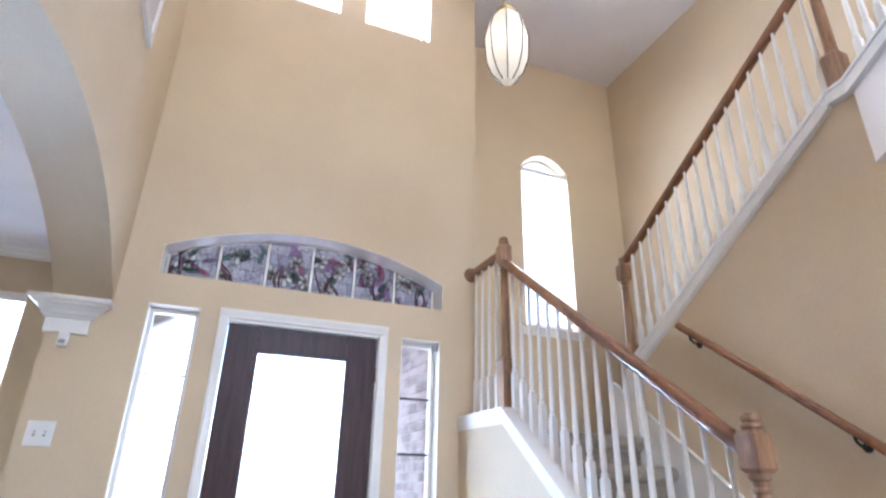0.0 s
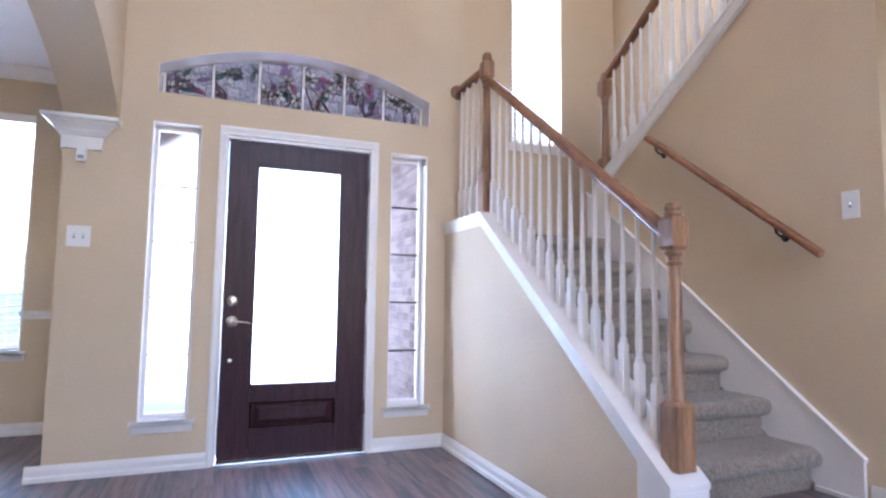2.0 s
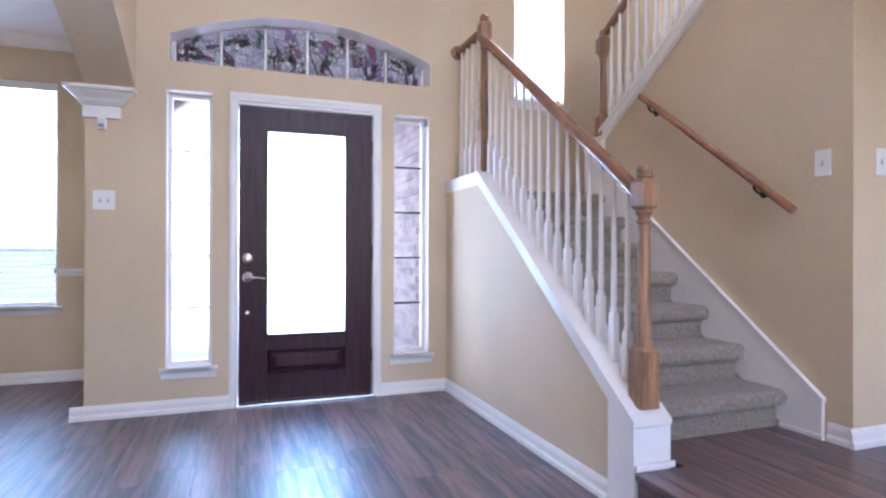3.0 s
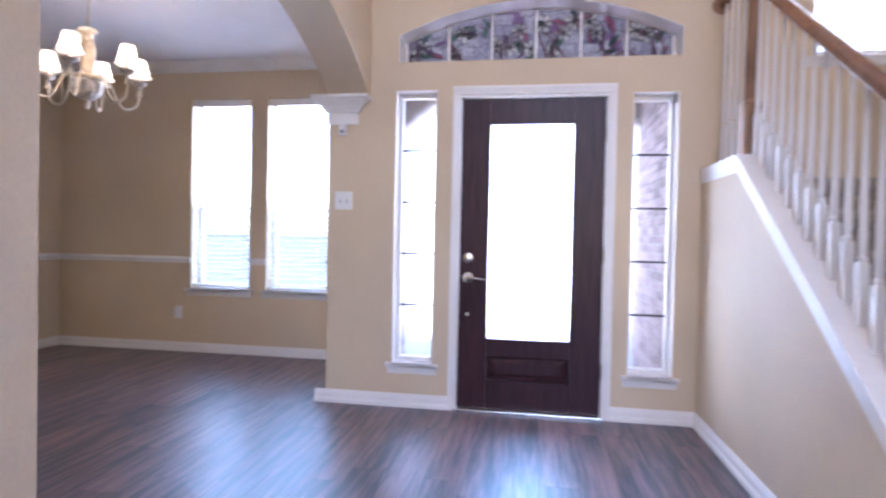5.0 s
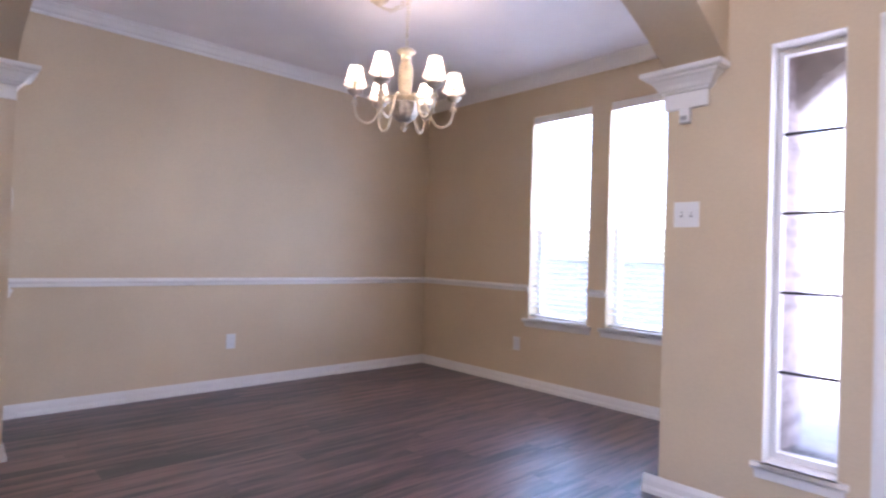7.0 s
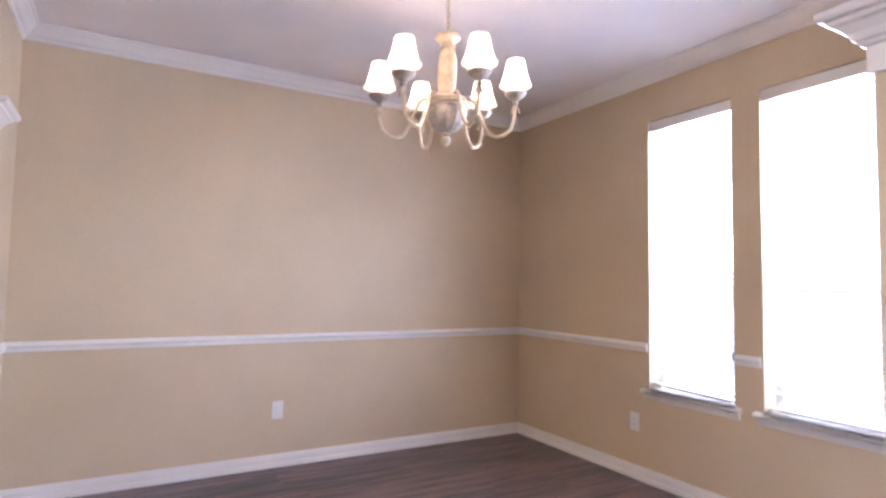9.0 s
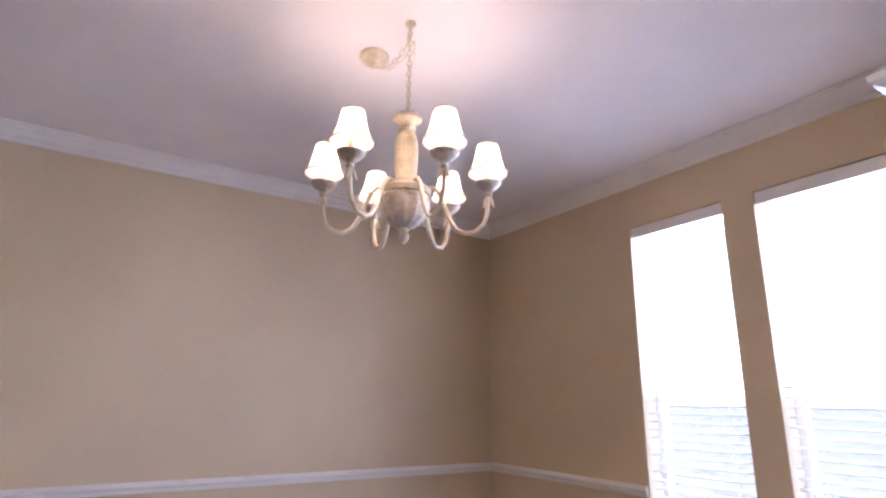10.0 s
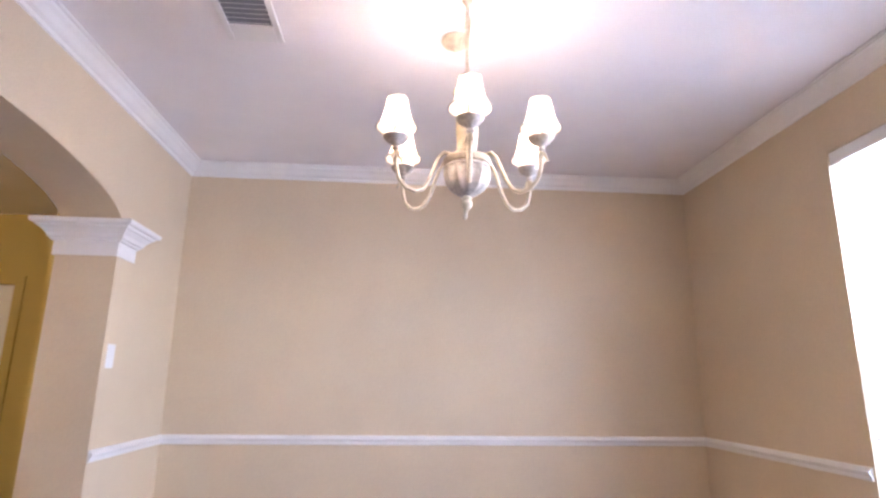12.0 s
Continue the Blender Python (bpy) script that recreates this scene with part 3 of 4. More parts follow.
# ---- windows ----
def sidelight(name, hole):
    x0, x1, z0, z1 = hole
    w = tagged(new(name), "narrow sidelight window with five stacked panes and a white sill", "window", "", "structure")
    gy = F + 0.115
    bm = B()
    holed(bm, "y", gy - 0.015, gy + 0.035, x0, x1, z0, z1, [(x0 + 0.026, x1 - 0.026, z0 + 0.03, z1 - 0.03)])
    fr = part("window_frame", bm, TRIM, w)
    n = 5
    h = (z1 - z0 - 0.06) / n
    for k in range(n):
        za = z0 + 0.03 + k * h
        g = part("pane", box(B(), x0 + 0.026, x1 - 0.026, gy + 0.006, gy + 0.010, za, za + h), RAIN, w)
        g.visible_shadow = False
        if k:
            part("muntin", box(B(), x0 + 0.026, x1 - 0.026, gy - 0.004, gy + 0.018, za - 0.006, za + 0.006), LEAD, w)
    bm = B()
    prism(bm, [(F + 0.11, z0 + 0.004), (F - 0.028, z0 + 0.004), (F - 0.036, z0 - 0.010), (F - 0.030, z0 - 0.022), (F + 0.11, z0 - 0.022)], "x", x0 + 0.001, x1 - 0.001)
    prism(bm, [(F, z0 + 0.004), (F - 0.028, z0 + 0.004), (F - 0.036, z0 - 0.010), (F - 0.030, z0 - 0.022), (F, z0 - 0.022)], "x", x0 - 0.038, x1 + 0.038)
    prism(bm, [(F, z0 - 0.022), (F - 0.020, z0 - 0.022), (F - 0.010, z0 - 0.065), (F, z0 - 0.068)], "x", x0 - 0.026, x1 + 0.026)
    part("window_sill", bm, TRIM, w)
    bm = B()
    box(bm, x0 - 0.0015, x0 + 0.004, F + 0.001, gy - 0.015, z0, z1)
    box(bm, x1 - 0.004, x1 + 0.0015, F + 0.001, gy - 0.015, z0, z1)
    box(bm, x0 + 0.004, x1 - 0.004, F + 0.001, gy - 0.015, z1 - 0.005, z1 + 0.0015)
    part("reveal", bm, TRIM, w)
    return w


sidelight("window_1", SIDE_L)
sidelight("window_2", SIDE_R)


def dining_window(name, x0, x1, z0, z1, droop):
    w = tagged(new(name), "tall white single-hung window with a stool sill, blinds lowered", "window", "", "structure")
    gy = W + 0.12
    bm = B()
    holed(bm, "y", gy, gy + 0.05, x0, x1, z0, z1, [(x0 + 0.04, x1 - 0.04, z0 + 0.05, 1.365), (x0 + 0.04, x1 - 0.04, 1.405, z1 - 0.04)])
    part("window_frame", bm, TRIM, w)
    for za, zb in ((z0 + 0.05, 1.365), (1.405, z1 - 0.04)):
        g = part("pane", box(B(), x0 + 0.04, x1 - 0.04, gy + 0.02, gy + 0.024, za, zb), GLASS, w)
        g.visible_shadow = False
    sc = part("insect_screen", box(B(), x0 + 0.035, x1 - 0.035, gy + 0.054, gy + 0.056, z0 + 0.04, 1.39), SCREEN, w)
    sc.visible_shadow = False
    part("muntin", box(B(), x0 + 0.04, x1 - 0.04, gy + 0.010, gy + 0.034, 2.07, 2.085), TRIM, w)
    bm = B()
    prism(bm, [(W + 0.12, z0 + 0.004), (W - 0.034, z0 + 0.004), (W - 0.042, z0 - 0.012), (W - 0.034, z0 - 0.024), (W + 0.12, z0 - 0.024)], "x", x0 + 0.001, x1 - 0.001)
    prism(bm, [(W, z0 + 0.004), (W - 0.034, z0 + 0.004), (W - 0.042, z0 - 0.012), (W - 0.034, z0 - 0.024), (W, z0 - 0.024)], "x", x0 - 0.045, x1 + 0.045)
    prism(bm, [(W, z0 - 0.024), (W - 0.022, z0 - 0.024), (W - 0.010, z0 - 0.064), (W, z0 - 0.068)], "x", x0 - 0.034, x1 + 0.034)
    part("window_sill", bm, TRIM, w)
    bl = thing("window_blind", "white two-inch slat blind hanging in a dining window", "blind", "dining window blinds")
    part("valance", box(B(), x0 + 0.004, x1 - 0.004, W + 0.006, W + 0.022, z1 - 0.068, z1 - 0.004, 0.003), TRIM, bl)
    part("head_rail", box(B(), x0 + 0.008, x1 - 0.008, W + 0.026, W + 0.075, z1 - 0.055, z1 - 0.006), TRIM, bl)
    n = int((z1 - z0 - 0.13) / 0.0445)
    b = B()
    a = radians(-7)
    dy, dz = 0.024 * math.cos(a), 0.024 * math.sin(a)
    xm, hw = (x0 + x1) / 2, (x1 - x0) / 2 - 0.010
    prism(b, [(-dy, dz), (-dy * 0.4, dz * 0.4 + 0.003), (dy * 0.4, -dz * 0.4 + 0.003), (dy, -dz), (dy, -dz - 0.002), (0, 0.0005), (-dy, dz - 0.002)], "x", -hw, hw)
    me = mesh_of("slat", b, SLAT)
    for k in range(n):
        s = new("slat", me)
        s.parent = bl
        s.location = (xm, W + 0.05, z1 - 0.085 - k * 0.0445)
    rail = part("bottom_rail", box(B(), -hw, hw, -0.025, 0.025, -0.008, 0.010, 0.003), TRIM, bl)
    rail.location, rail.rotation_euler = (xm, W + 0.05, z0 + 0.022 + droop / 2), (0, math.atan2(droop, 2 * hw), 0)
    for x in (x0 + 0.10, x1 - 0.10):
        part("ladder_cord", tube(B(), [(x, W + 0.026, z0 + 0.02), (x, W + 0.026, z1 - 0.06)], 0.0012, 5), TRIM, bl)
    part("cord_tassel", lathe(B(), [(0.002, 0.0), (0.008, 0.01), (0.010, 0.03), (0.003, 0.05)], (x1 - 0.012, W + 0.012, 0.87), 10), SLOT, bl, "", True)
    part("tilt_wand", tube(B(), [(x0 + 0.06, W + 0.018, z1 - 0.07), (x0 + 0.062, W + 0.016, 1.46)], 0.004, 6), PLASTIC, bl)
    return w


dining_window("window_3", -2.115, -1.515, 0.608, 2.412, 0.014)
dining_window("window_4", -1.345, -0.745, 0.608, 2.412, 0.003)

for k, (x0, x1, z0, z1) in enumerate(HIGH):
    w = tagged(new("window_%d" % (5 + k)), "high square foyer window with a centre bar, bright sky behind", "window", "", "structure")
    bm = B()
    holed(bm, "y", F + 0.12, F + 0.17, x0, x1, z0, z1, [(x0 + 0.035, (x0 + x1) / 2 - 0.010, z0 + 0.035, z1 - 0.035), ((x0 + x1) / 2 + 0.010, x1 - 0.035, z0 + 0.035, z1 - 0.035)])
    part("window_frame", bm, TRIM, w)
    for xa, xb in ((x0 + 0.035, (x0 + x1) / 2 - 0.010), ((x0 + x1) / 2 + 0.010, x1 - 0.035)):
        g = part("pane", box(B(), xa, xb, F + 0.14, F + 0.144, z0 + 0.035, z1 - 0.035), GLASS, w)
        g.visible_shadow = False
    bm = B()
    box(bm, x0 - 0.0015, x0 + 0.004, F + 0.001, F + 0.12, z0, z1)
    box(bm, x1 - 0.004, x1 + 0.0015, F + 0.001, F + 0.12, z0, z1)
    box(bm, x0 + 0.004, x1 - 0.004, F + 0.001, F + 0.12, z0 - 0.0015, z0 + 0.004)
    part("reveal", bm, TRIM, w)

# arched landing window
w = tagged(new("window_7"), "tall arched landing window with a white sill", "window", "", "structure")
bm = B()
holed(bm, "y", L + 0.10, L + 0.15, AWX0, AWX1, AWZ0, AWZS + 0.02, [(AWX0 + 0.03, AWX1 - 0.03, AWZ0 + 0.04, AWZS - 0.01)])
part("window_frame", bm, TRIM, w)
bm = B()
for i in range(12):
    xa, xb = AWX0 + (AWX1 - AWX0) * i / 12, AWX0 + (AWX1 - AWX0) * (i + 1) / 12
    prism(bm, [(xa, aw(xa) - 0.03), (xb, aw(xb) - 0.03), (xb, aw(xb)), (xa, aw(xa))], "y", L + 0.10, L + 0.15)
part("arched_head", bm, TRIM, w)
g = part("pane", box(B(), AWX0 + 0.02, AWX1 - 0.02, L + 0.12, L + 0.124, AWZ0 + 0.03, AWZT), GLASS, w)
g.visible_shadow = False
bm = B()
prism(bm, [(L, AWZ0), (L - 0.034, AWZ0 - 0.002), (L - 0.042, AWZ0 - 0.012), (L - 0.034, AWZ0 - 0.024), (L - 0.012, AWZ0 - 0.065), (L, AWZ0 - 0.068)], "x", AWX0 - 0.045, AWX1 + 0.045)
part("window_sill", bm, TRIM, w)
bl = thing("window_blind", "white slat blind drawn up in the arched landing window", "blind")
part("head_rail", box(B(), AWX0 + 0.005, AWX1 - 0.005, L + 0.03, L + 0.075, AWZS - 0.045, AWZS, 0.003), TRIM, bl)
b = B()
prism(b, [(-0.022, 0.006), (0.022, -0.006), (0.022, -0.008), (-0.022, 0.004)], "x", -(AWX1 - AWX0) / 2 + 0.01, (AWX1 - AWX0) / 2 - 0.01)
me = mesh_of("slat", b, SLAT)
for k in range(35):
    s = new("slat", me)
    s.parent = bl
    s.location = ((AWX0 + AWX1) / 2, L + 0.055, AWZS - 0.07 - k * 0.0445)

# ---- stained glass transom ----
tr = tagged(new("window_8"), "arched stained glass transom with magnolia branches in lead", "window", "", "structure")
TY = F + 0.165
rng = random.Random(4)
nx = 6
pw = (NX1 - NX0 - 0.04) / nx


def tz(x):
    return niche_top(x) - 0.011


def inside(x, z, lo, hi):
    x = min(max(x, lo), hi)
    return x, min(max(z, NZ0 + 0.012), tz(x))


cell = 0.085
for p in range(nx):
    lo, hi = NX0 + 0.02 + p * pw + 0.008, NX0 + 0.02 + (p + 1) * pw - 0.008
    glass, came = B(), B()
    ny = int((NZT - NZ0) / (cell * 0.80)) + 2
    grid = {}

    def corner(i, j):
        if (i, j) not in grid:
            x = lo + (i - 1) * cell * 0.5 + rng.uniform(-0.019, 0.019)
            z = NZ0 + j * cell * 0.80 + ((i + j) % 2) * cell * 0.26 + rng.uniform(-0.016, 0.016)
            grid[(i, j)] = inside(x, z, lo, hi)
        return grid[(i, j)]
    ncol = int((hi - lo) / cell) + 2
    edges = set()
    for j in range(ny):
        for i in range(ncol):
            i0 = 2 * i + (j % 2)
            keys = [(i0, j), (i0 + 1, j), (i0 + 2, j), (i0 + 2, j + 1), (i0 + 1, j + 1), (i0, j + 1)]
            poly = [corner(*k) for k in keys]
            area = abs(sum(a[0] * b[1] - b[0] * a[1] for a, b in zip(poly, poly[1:] + poly[:1]))) / 2
            if area < 0.00012:
                continue
            cx, cz = sum(q[0] for q in poly) / 6, sum(q[1] for q in poly) / 6
            f = glass.faces.new([glass.verts.new((cx + (q[0] - cx) * 0.985, TY + 0.002, cz + (q[1] - cz) * 0.985)) for q in poly])
            nv = noise.noise(Vector((cx * 6.5, cz * 6.5, 3.1)))
            f.material_index = 4 if nv < -0.42 else rng.choice((0, 0, 5, 5, 5))
            for a, b in zip(keys, keys[1:] + keys[:1]):
                edges.add((min(a, b), max(a, b)))
    for a, b in edges:
        pa, pb = Vector((grid[a][0], TY - 0.001, grid[a][1])), Vector((grid[b][0], TY - 0.001, grid[b][1]))
        if (pa - pb).length > 0.004:
            tube(came, [pa, pb], 0.0026, 4)
    def leaf(cx, cz, ang, ln, wd, slot):
        """One pointed piece of glass with its lead outline."""
        outline = []
        for u in range(10):
            tt = 2 * math.pi * u / 10
            du, dv = ln * (0.5 + 0.5 * math.cos(tt)), wd * math.sin(tt) * (0.75 + 0.25 * math.cos(tt))
            outline.append(inside(cx + du * math.cos(ang) - dv * math.sin(ang), cz + du * math.sin(ang) + dv * math.cos(ang), lo, hi))
        f = glass.faces.new([glass.verts.new((q[0], TY - 0.0035, q[1])) for q in outline])
        f.material_index = slot
        tube(came, [(q[0], TY - 0.0045, q[1]) for q in outline + outline[:1]], 0.0024, 4)
    blooms = 4 if p in (2, 3) else 2
    for q in range(4):
        fx = lo + (hi - lo) * (q + rng.uniform(0.25, 0.75)) / 4
        fz = NZ0 + rng.uniform(0.06, max(0.09, tz(fx) - NZ0 - 0.05))
        for k in range(2):
            leaf(fx + rng.uniform(-0.03, 0.03), fz + rng.uniform(-0.06, 0.06), rng.uniform(0, 6), rng.uniform(0.07, 0.105), rng.uniform(0.016, 0.022), rng.choice((2, 2, 2, 4, 3)))
        if q < blooms or (q == 3 and p == 2):
            a0 = rng.uniform(0, 6)
            for k in range(6):
                leaf(fx, fz, a0 + k * 1.0472, rng.uniform(0.052, 0.068), 0.021, 1)
            leaf(fx - 0.010, fz, 0, 0.020, 0.008, 5)
    gp = part("glass_panel", glass, PIECES, tr)
    gp["kind"] = "stuff"
    tagged(part("lead_came", came, LEAD, gp), "", "", "", "stuff")
    twig = B()
    for q in range(3):
        x, z = lo + rng.uniform(0.1, 0.9) * pw * 0.8, NZ0 + 0.015
        d = rng.uniform(-0.6, 0.6)
        line = [(x, TY - 0.004, z)]
        for s in range(7):
            d += rng.uniform(-0.5, 0.5)
            x, z = inside(x + 0.045 * math.sin(d), z + 0.045 * math.cos(d) * 0.8, lo, hi)
            line.append((x, TY - 0.004, z))
            if z >= tz(x) - 0.004:
                break
        if len(line) > 2:
            tube(twig, line, [0.0100 - 0.0008 * k for k in range(len(line))], 5)
    part("branch", twig, BARK, gp)
for p in range(nx + 1):
    x = NX0 + 0.02 + p * pw
    part("mullion", box(B(), x - 0.008, x + 0.008, TY - 0.012, TY + 0.014, NZ0, niche_top(min(max(x, NX0), NX1)) - 0.004), TRIM, tr)
bm = B()
for i in range(24):
    xa, xb = NX0 + (NX1 - NX0) * i / 24, NX0 + (NX1 - NX0) * (i + 1) / 24
    prism(bm, [(xa, niche_top(xa) - 0.010), (xb, niche_top(xb) - 0.010), (xb, niche_top(xb) - 0.001), (xa, niche_top(xa) - 0.001)], "y", TY - 0.012, TY + 0.014)
    prism(bm, [(xa, niche_top(xa) - 0.004), (xb, niche_top(xb) - 0.004), (xb, niche_top(xb) + 0.0015), (xa, niche_top(xa) + 0.0015)], "y", F + 0.001, TY - 0.013)
part("arched_frame", bm, TRIM, tr)
bm = B()
box(bm, NX0, NX1, TY - 0.012, TY + 0.014, NZ0, NZ0 + 0.012)
box(bm, NX0 - 0.0015, NX0 + 0.004, F + 0.001, TY - 0.013, NZ0, NZS)
box(bm, NX1 - 0.004, NX1 + 0.0015, F + 0.001, TY - 0.013, NZ0, NZS)
part("bottom_frame", bm, TRIM, tr)

# ---- stairs ----
NR, RISE, RUN, Y1 = 7, 0.187, 0.25, 2.088
stairs = thing("staircase", "straight lower stair flight in grey-beige carpet", "stairs")


def step_outline(run, rise):
    """A rounded carpeted step seen from its side; (0, 0) is the foot of its riser."""
    o = [(0.044, -0.03), (0.044, rise - 0.094), (0.034, rise - 0.088)]
    for k in range(11):
        a = -math.pi / 2 - math.pi * k / 10
        o.append((0.024 + 0.042 * math.cos(a), rise - 0.040 + 0.042 * math.sin(a)))
    return o + [(run + 0.03, rise), (run + 0.03, -0.03)]


def flight(parent, n, y0, z0, run, rise, x0, x1, way):
    b = B()
    prism(b, [(way * p[0], p[1]) for p in step_outline(run, rise)], "x", x0, x1)
    me = mesh_of("step", b, CARPET, True)
    for k in range(n):
        s = new("step", me)
        s.parent = parent
        s.location = (0, y0 + way * run * k, z0 + rise * k)


flight(stairs, NR, Y1 + 0.020, STEP, RUN, RISE, KX1, SX - 0.002, 1)
LZ = STEP + NR * RISE
YL = Y1 + 0.020 + RUN * (NR - 1)
part("landing", box(B(), KX1, EAST, YL + RUN - 0.01, L, LZ - 0.2, LZ - 0.001), CARPET, stairs)
part("landing_side", box(B(), 2.265, KX1, F, L, LZ - 0.2, LZ - 0.001), CARPET, stairs)
up = thing("staircase", "upper return stair flight in grey-beige carpet", "stairs")
flight(up, 8, 3.60, LZ, 0.225, (2.93 - LZ) / 8, SX + 0.12, EAST, -1)

# skirt on the wall side, stringer of the upper flight
SK = 0.767
structure("stair_skirt", prism(B(), [(1.915, STEP), (2.10, STEP), (YL + RUN, LZ - 0.05), (YL + RUN, 0.365 + SK * (YL + RUN - 1.915)), (1.915, 0.365)], "x", SX - 0.020, SX - 0.0005), TRIM, "white painted stair skirt board", "skirt board")
structure("stair_skirt_cap", prism(B(), [(1.907, 0.363), (YL + RUN, 0.363 + SK * (YL + RUN - 1.907)), (YL + RUN, 0.379 + SK * (YL + RUN - 1.907)), (1.907, 0.379)], "x", SX - 0.028, SX - 0.0005), TRIM, "white painted skirt board cap", "skirt board")
structure("skirt_shoe", box(B(), SX - 0.034, SX - 0.020, 1.90, 2.13, STEP, STEP + 0.022, 0.004), TRIM, "white shoe moulding along the stair skirt", "moulding")
structure("stair_stringer", prism(B(), [(UY0, upper(UY0) - 0.018), (UYT, upper(UYT) - 0.018), (UYT, upper(UYT) + 0.058), (UY0, upper(UY0) + 0.058)], "x", SX - 0.035, SX + 0.135), TRIM, "white painted curb of the upper stair flight", "stringer")
structure("stair_stringer_edge", prism(B(), [(UY0 + 0.02, upper(UY0 + 0.02) + 0.044), (UYT, upper(UYT) + 0.044), (UYT, upper(UYT) + 0.070), (UY0 + 0.02, upper(UY0 + 0.02) + 0.070)], "x", SX - 0.048, SX - 0.036), TRIM, "white moulding on the stair curb", "stringer")
bm = B()
prism(bm, [(SX - 0.036, UYT), (SX + 0.14, UYT), (SX + 0.14, 1.86), (DX + 0.14, DY1 - 0.04), (DX + 0.14, -3.5), (DX - 0.045, -3.5), (DX - 0.045, DY1), (SX - 0.045, 1.90)], "z", upper(UYT), upper(UYT) + 0.058)
prism(bm, [(SX - 0.048, UYT), (SX + 0.15, UYT), (SX + 0.15, 1.855), (DX + 0.15, DY1 - 0.045), (DX + 0.15, -3.5), (DX - 0.058, -3.5), (DX - 0.058, DY1), (SX - 0.058, 1.90)], "z", upper(UYT) + 0.058, upper(UYT) + 0.074)
structure("balcony_curb", bm, TRIM, "white painted curb along the upper hall", "curb")
structure("landing_curb", prism(B(), [(UY0, LZ), (UY0 + 0.10, LZ), (UY0 + 0.10, upper(UY0) + 0.02), (UY0, upper(UY0) + 0.058)], "x", SX - 0.035, SX + 0.135), TRIM, "white painted foot of the upper stair curb", "curb")

# knee wall cap, end post
K0 = knee(1.878)
bm = B()
prism(bm, [(1.878, K0), (KY, KZ), (F, KZ), (F, KZ + 0.027), (KY - 0.010, KZ + 0.027), (1.876, K0 + 0.024), (1.876, K0 + 0.002)], "x", KX0 - 0.012, KX1 + 0.003)
structure("knee_wall_cap", bm, TRIM, "white painted board capping the knee wall", "wall cap")
bm = B()
prism(bm, [(1.90, knee(1.90) - 0.045), (KY, KZ - 0.045), (F, KZ - 0.045), (F, KZ), (KY, KZ), (1.90, knee(1.90))], "x", KX0 - 0.012, KX0)
prism(bm, [(2.02, knee(2.02) - 0.062), (KY - 0.02, KZ - 0.062), (F, KZ - 0.062), (F, KZ - 0.045), (KY, KZ - 0.045), (2.02, knee(2.02) - 0.045)], "x", KX0 - 0.006, KX0)
structure("knee_wall_moulding", bm, TRIM, "white moulding below the knee wall cap", "moulding")
bm = B()
prism(bm, [(1.882, 0), (2.05, 0), (2.05, knee(2.05) - 0.01), (1.882, knee(1.882) - 0.008)], "x", KX0 - 0.009, KX1 + 0.001)
structure("knee_wall_end", bm, TRIM, "white painted end post of the knee wall", "post")
bm = B()
box(bm, KX0 - 0.006, KX1 + 0.014, 1.866, 1.882, STEP + 0.003, STEP + 0.03, 0.004)
structure("knee_wall_shoe", bm, TRIM, "white shoe moulding at the knee wall end", "moulding")


# ---- railings ----
NXC = 2.2315    # middle of the knee wall
def newel(name, x, y, z0, z1, label, long_block=0.25):
    t = thing(name, label, "newel post", "newel posts", (x, y, z0))
    h = z1 - z0
    sq = [(0.043, 0.0), (0.043, long_block - 0.016), (0.030, long_block)]
    part("base_block", lathe(B(), sq, square=1), OAK, t)
    zt = h - 0.185
    part("turned_shaft", lathe(B(), [(0.034, long_block - 0.004), (0.030, long_block + 0.012), (0.024, zt - 0.075), (0.023, zt - 0.06), (0.030, zt - 0.055), (0.030, zt - 0.046), (0.024, zt - 0.040), (0.027, zt - 0.024), (0.036, zt - 0.016), (0.036, zt - 0.006), (0.030, zt + 0.002)]), OAK, t, "", True)
    part("top_block", lathe(B(), [(0.028, zt), (0.038, zt + 0.014), (0.038, zt + 0.114), (0.028, zt + 0.130)], square=1), OAK, t)
    part("button_cap", lathe(B(), [(0.026, zt + 0.128), (0.034, zt + 0.136), (0.034, zt + 0.144), (0.027, zt + 0.150), (0.032, zt + 0.158), (0.032, zt + 0.166), (0.024, zt + 0.180), (0.006, zt + 0.185)]), OAK, t, "", True)
    return t


newel("newel_post", NXC, 1.938, 0.424, 1.424, "turned oak newel post at the foot of the stairs")
newel("newel_post", NXC, 3.575, 1.594, 2.695, "tall turned oak newel post at the landing", 0.30)
newel("newel_post", SX, 3.650, 1.94, 2.750, "turned oak newel post at the foot of the upper flight", 0.16)
newel("newel_post", SX, 1.93, upper(UYT) + 0.072, upper(UYT) + 1.06, "turned oak newel post at the upper hall", 0.20)


def baluster_mesh(h, foot):
    b = lathe(B(), [(0.0165, -0.03), (0.0165, foot), (0.012, foot + 0.012)], square=1)
    lathe(b, [(0.012, foot + 0.010), (0.016, foot + 0.018), (0.016, foot + 0.026), (0.011, foot + 0.034), (0.0145, foot + 0.060), (0.0135, foot + 0.12), (0.0085, h - 0.02), (0.0085, h + 0.02)], seg=10)
    return mesh_of("baluster", b, TRIM, True)


def rail_profile():
    return [(-0.026, -0.020), (-0.030, -0.004), (-0.027, 0.012), (-0.016, 0.024), (0.0, 0.028), (0.016, 0.024), (0.027, 0.012), (0.030, -0.004), (0.026, -0.020), (0.016, -0.028), (-0.016, -0.028)]


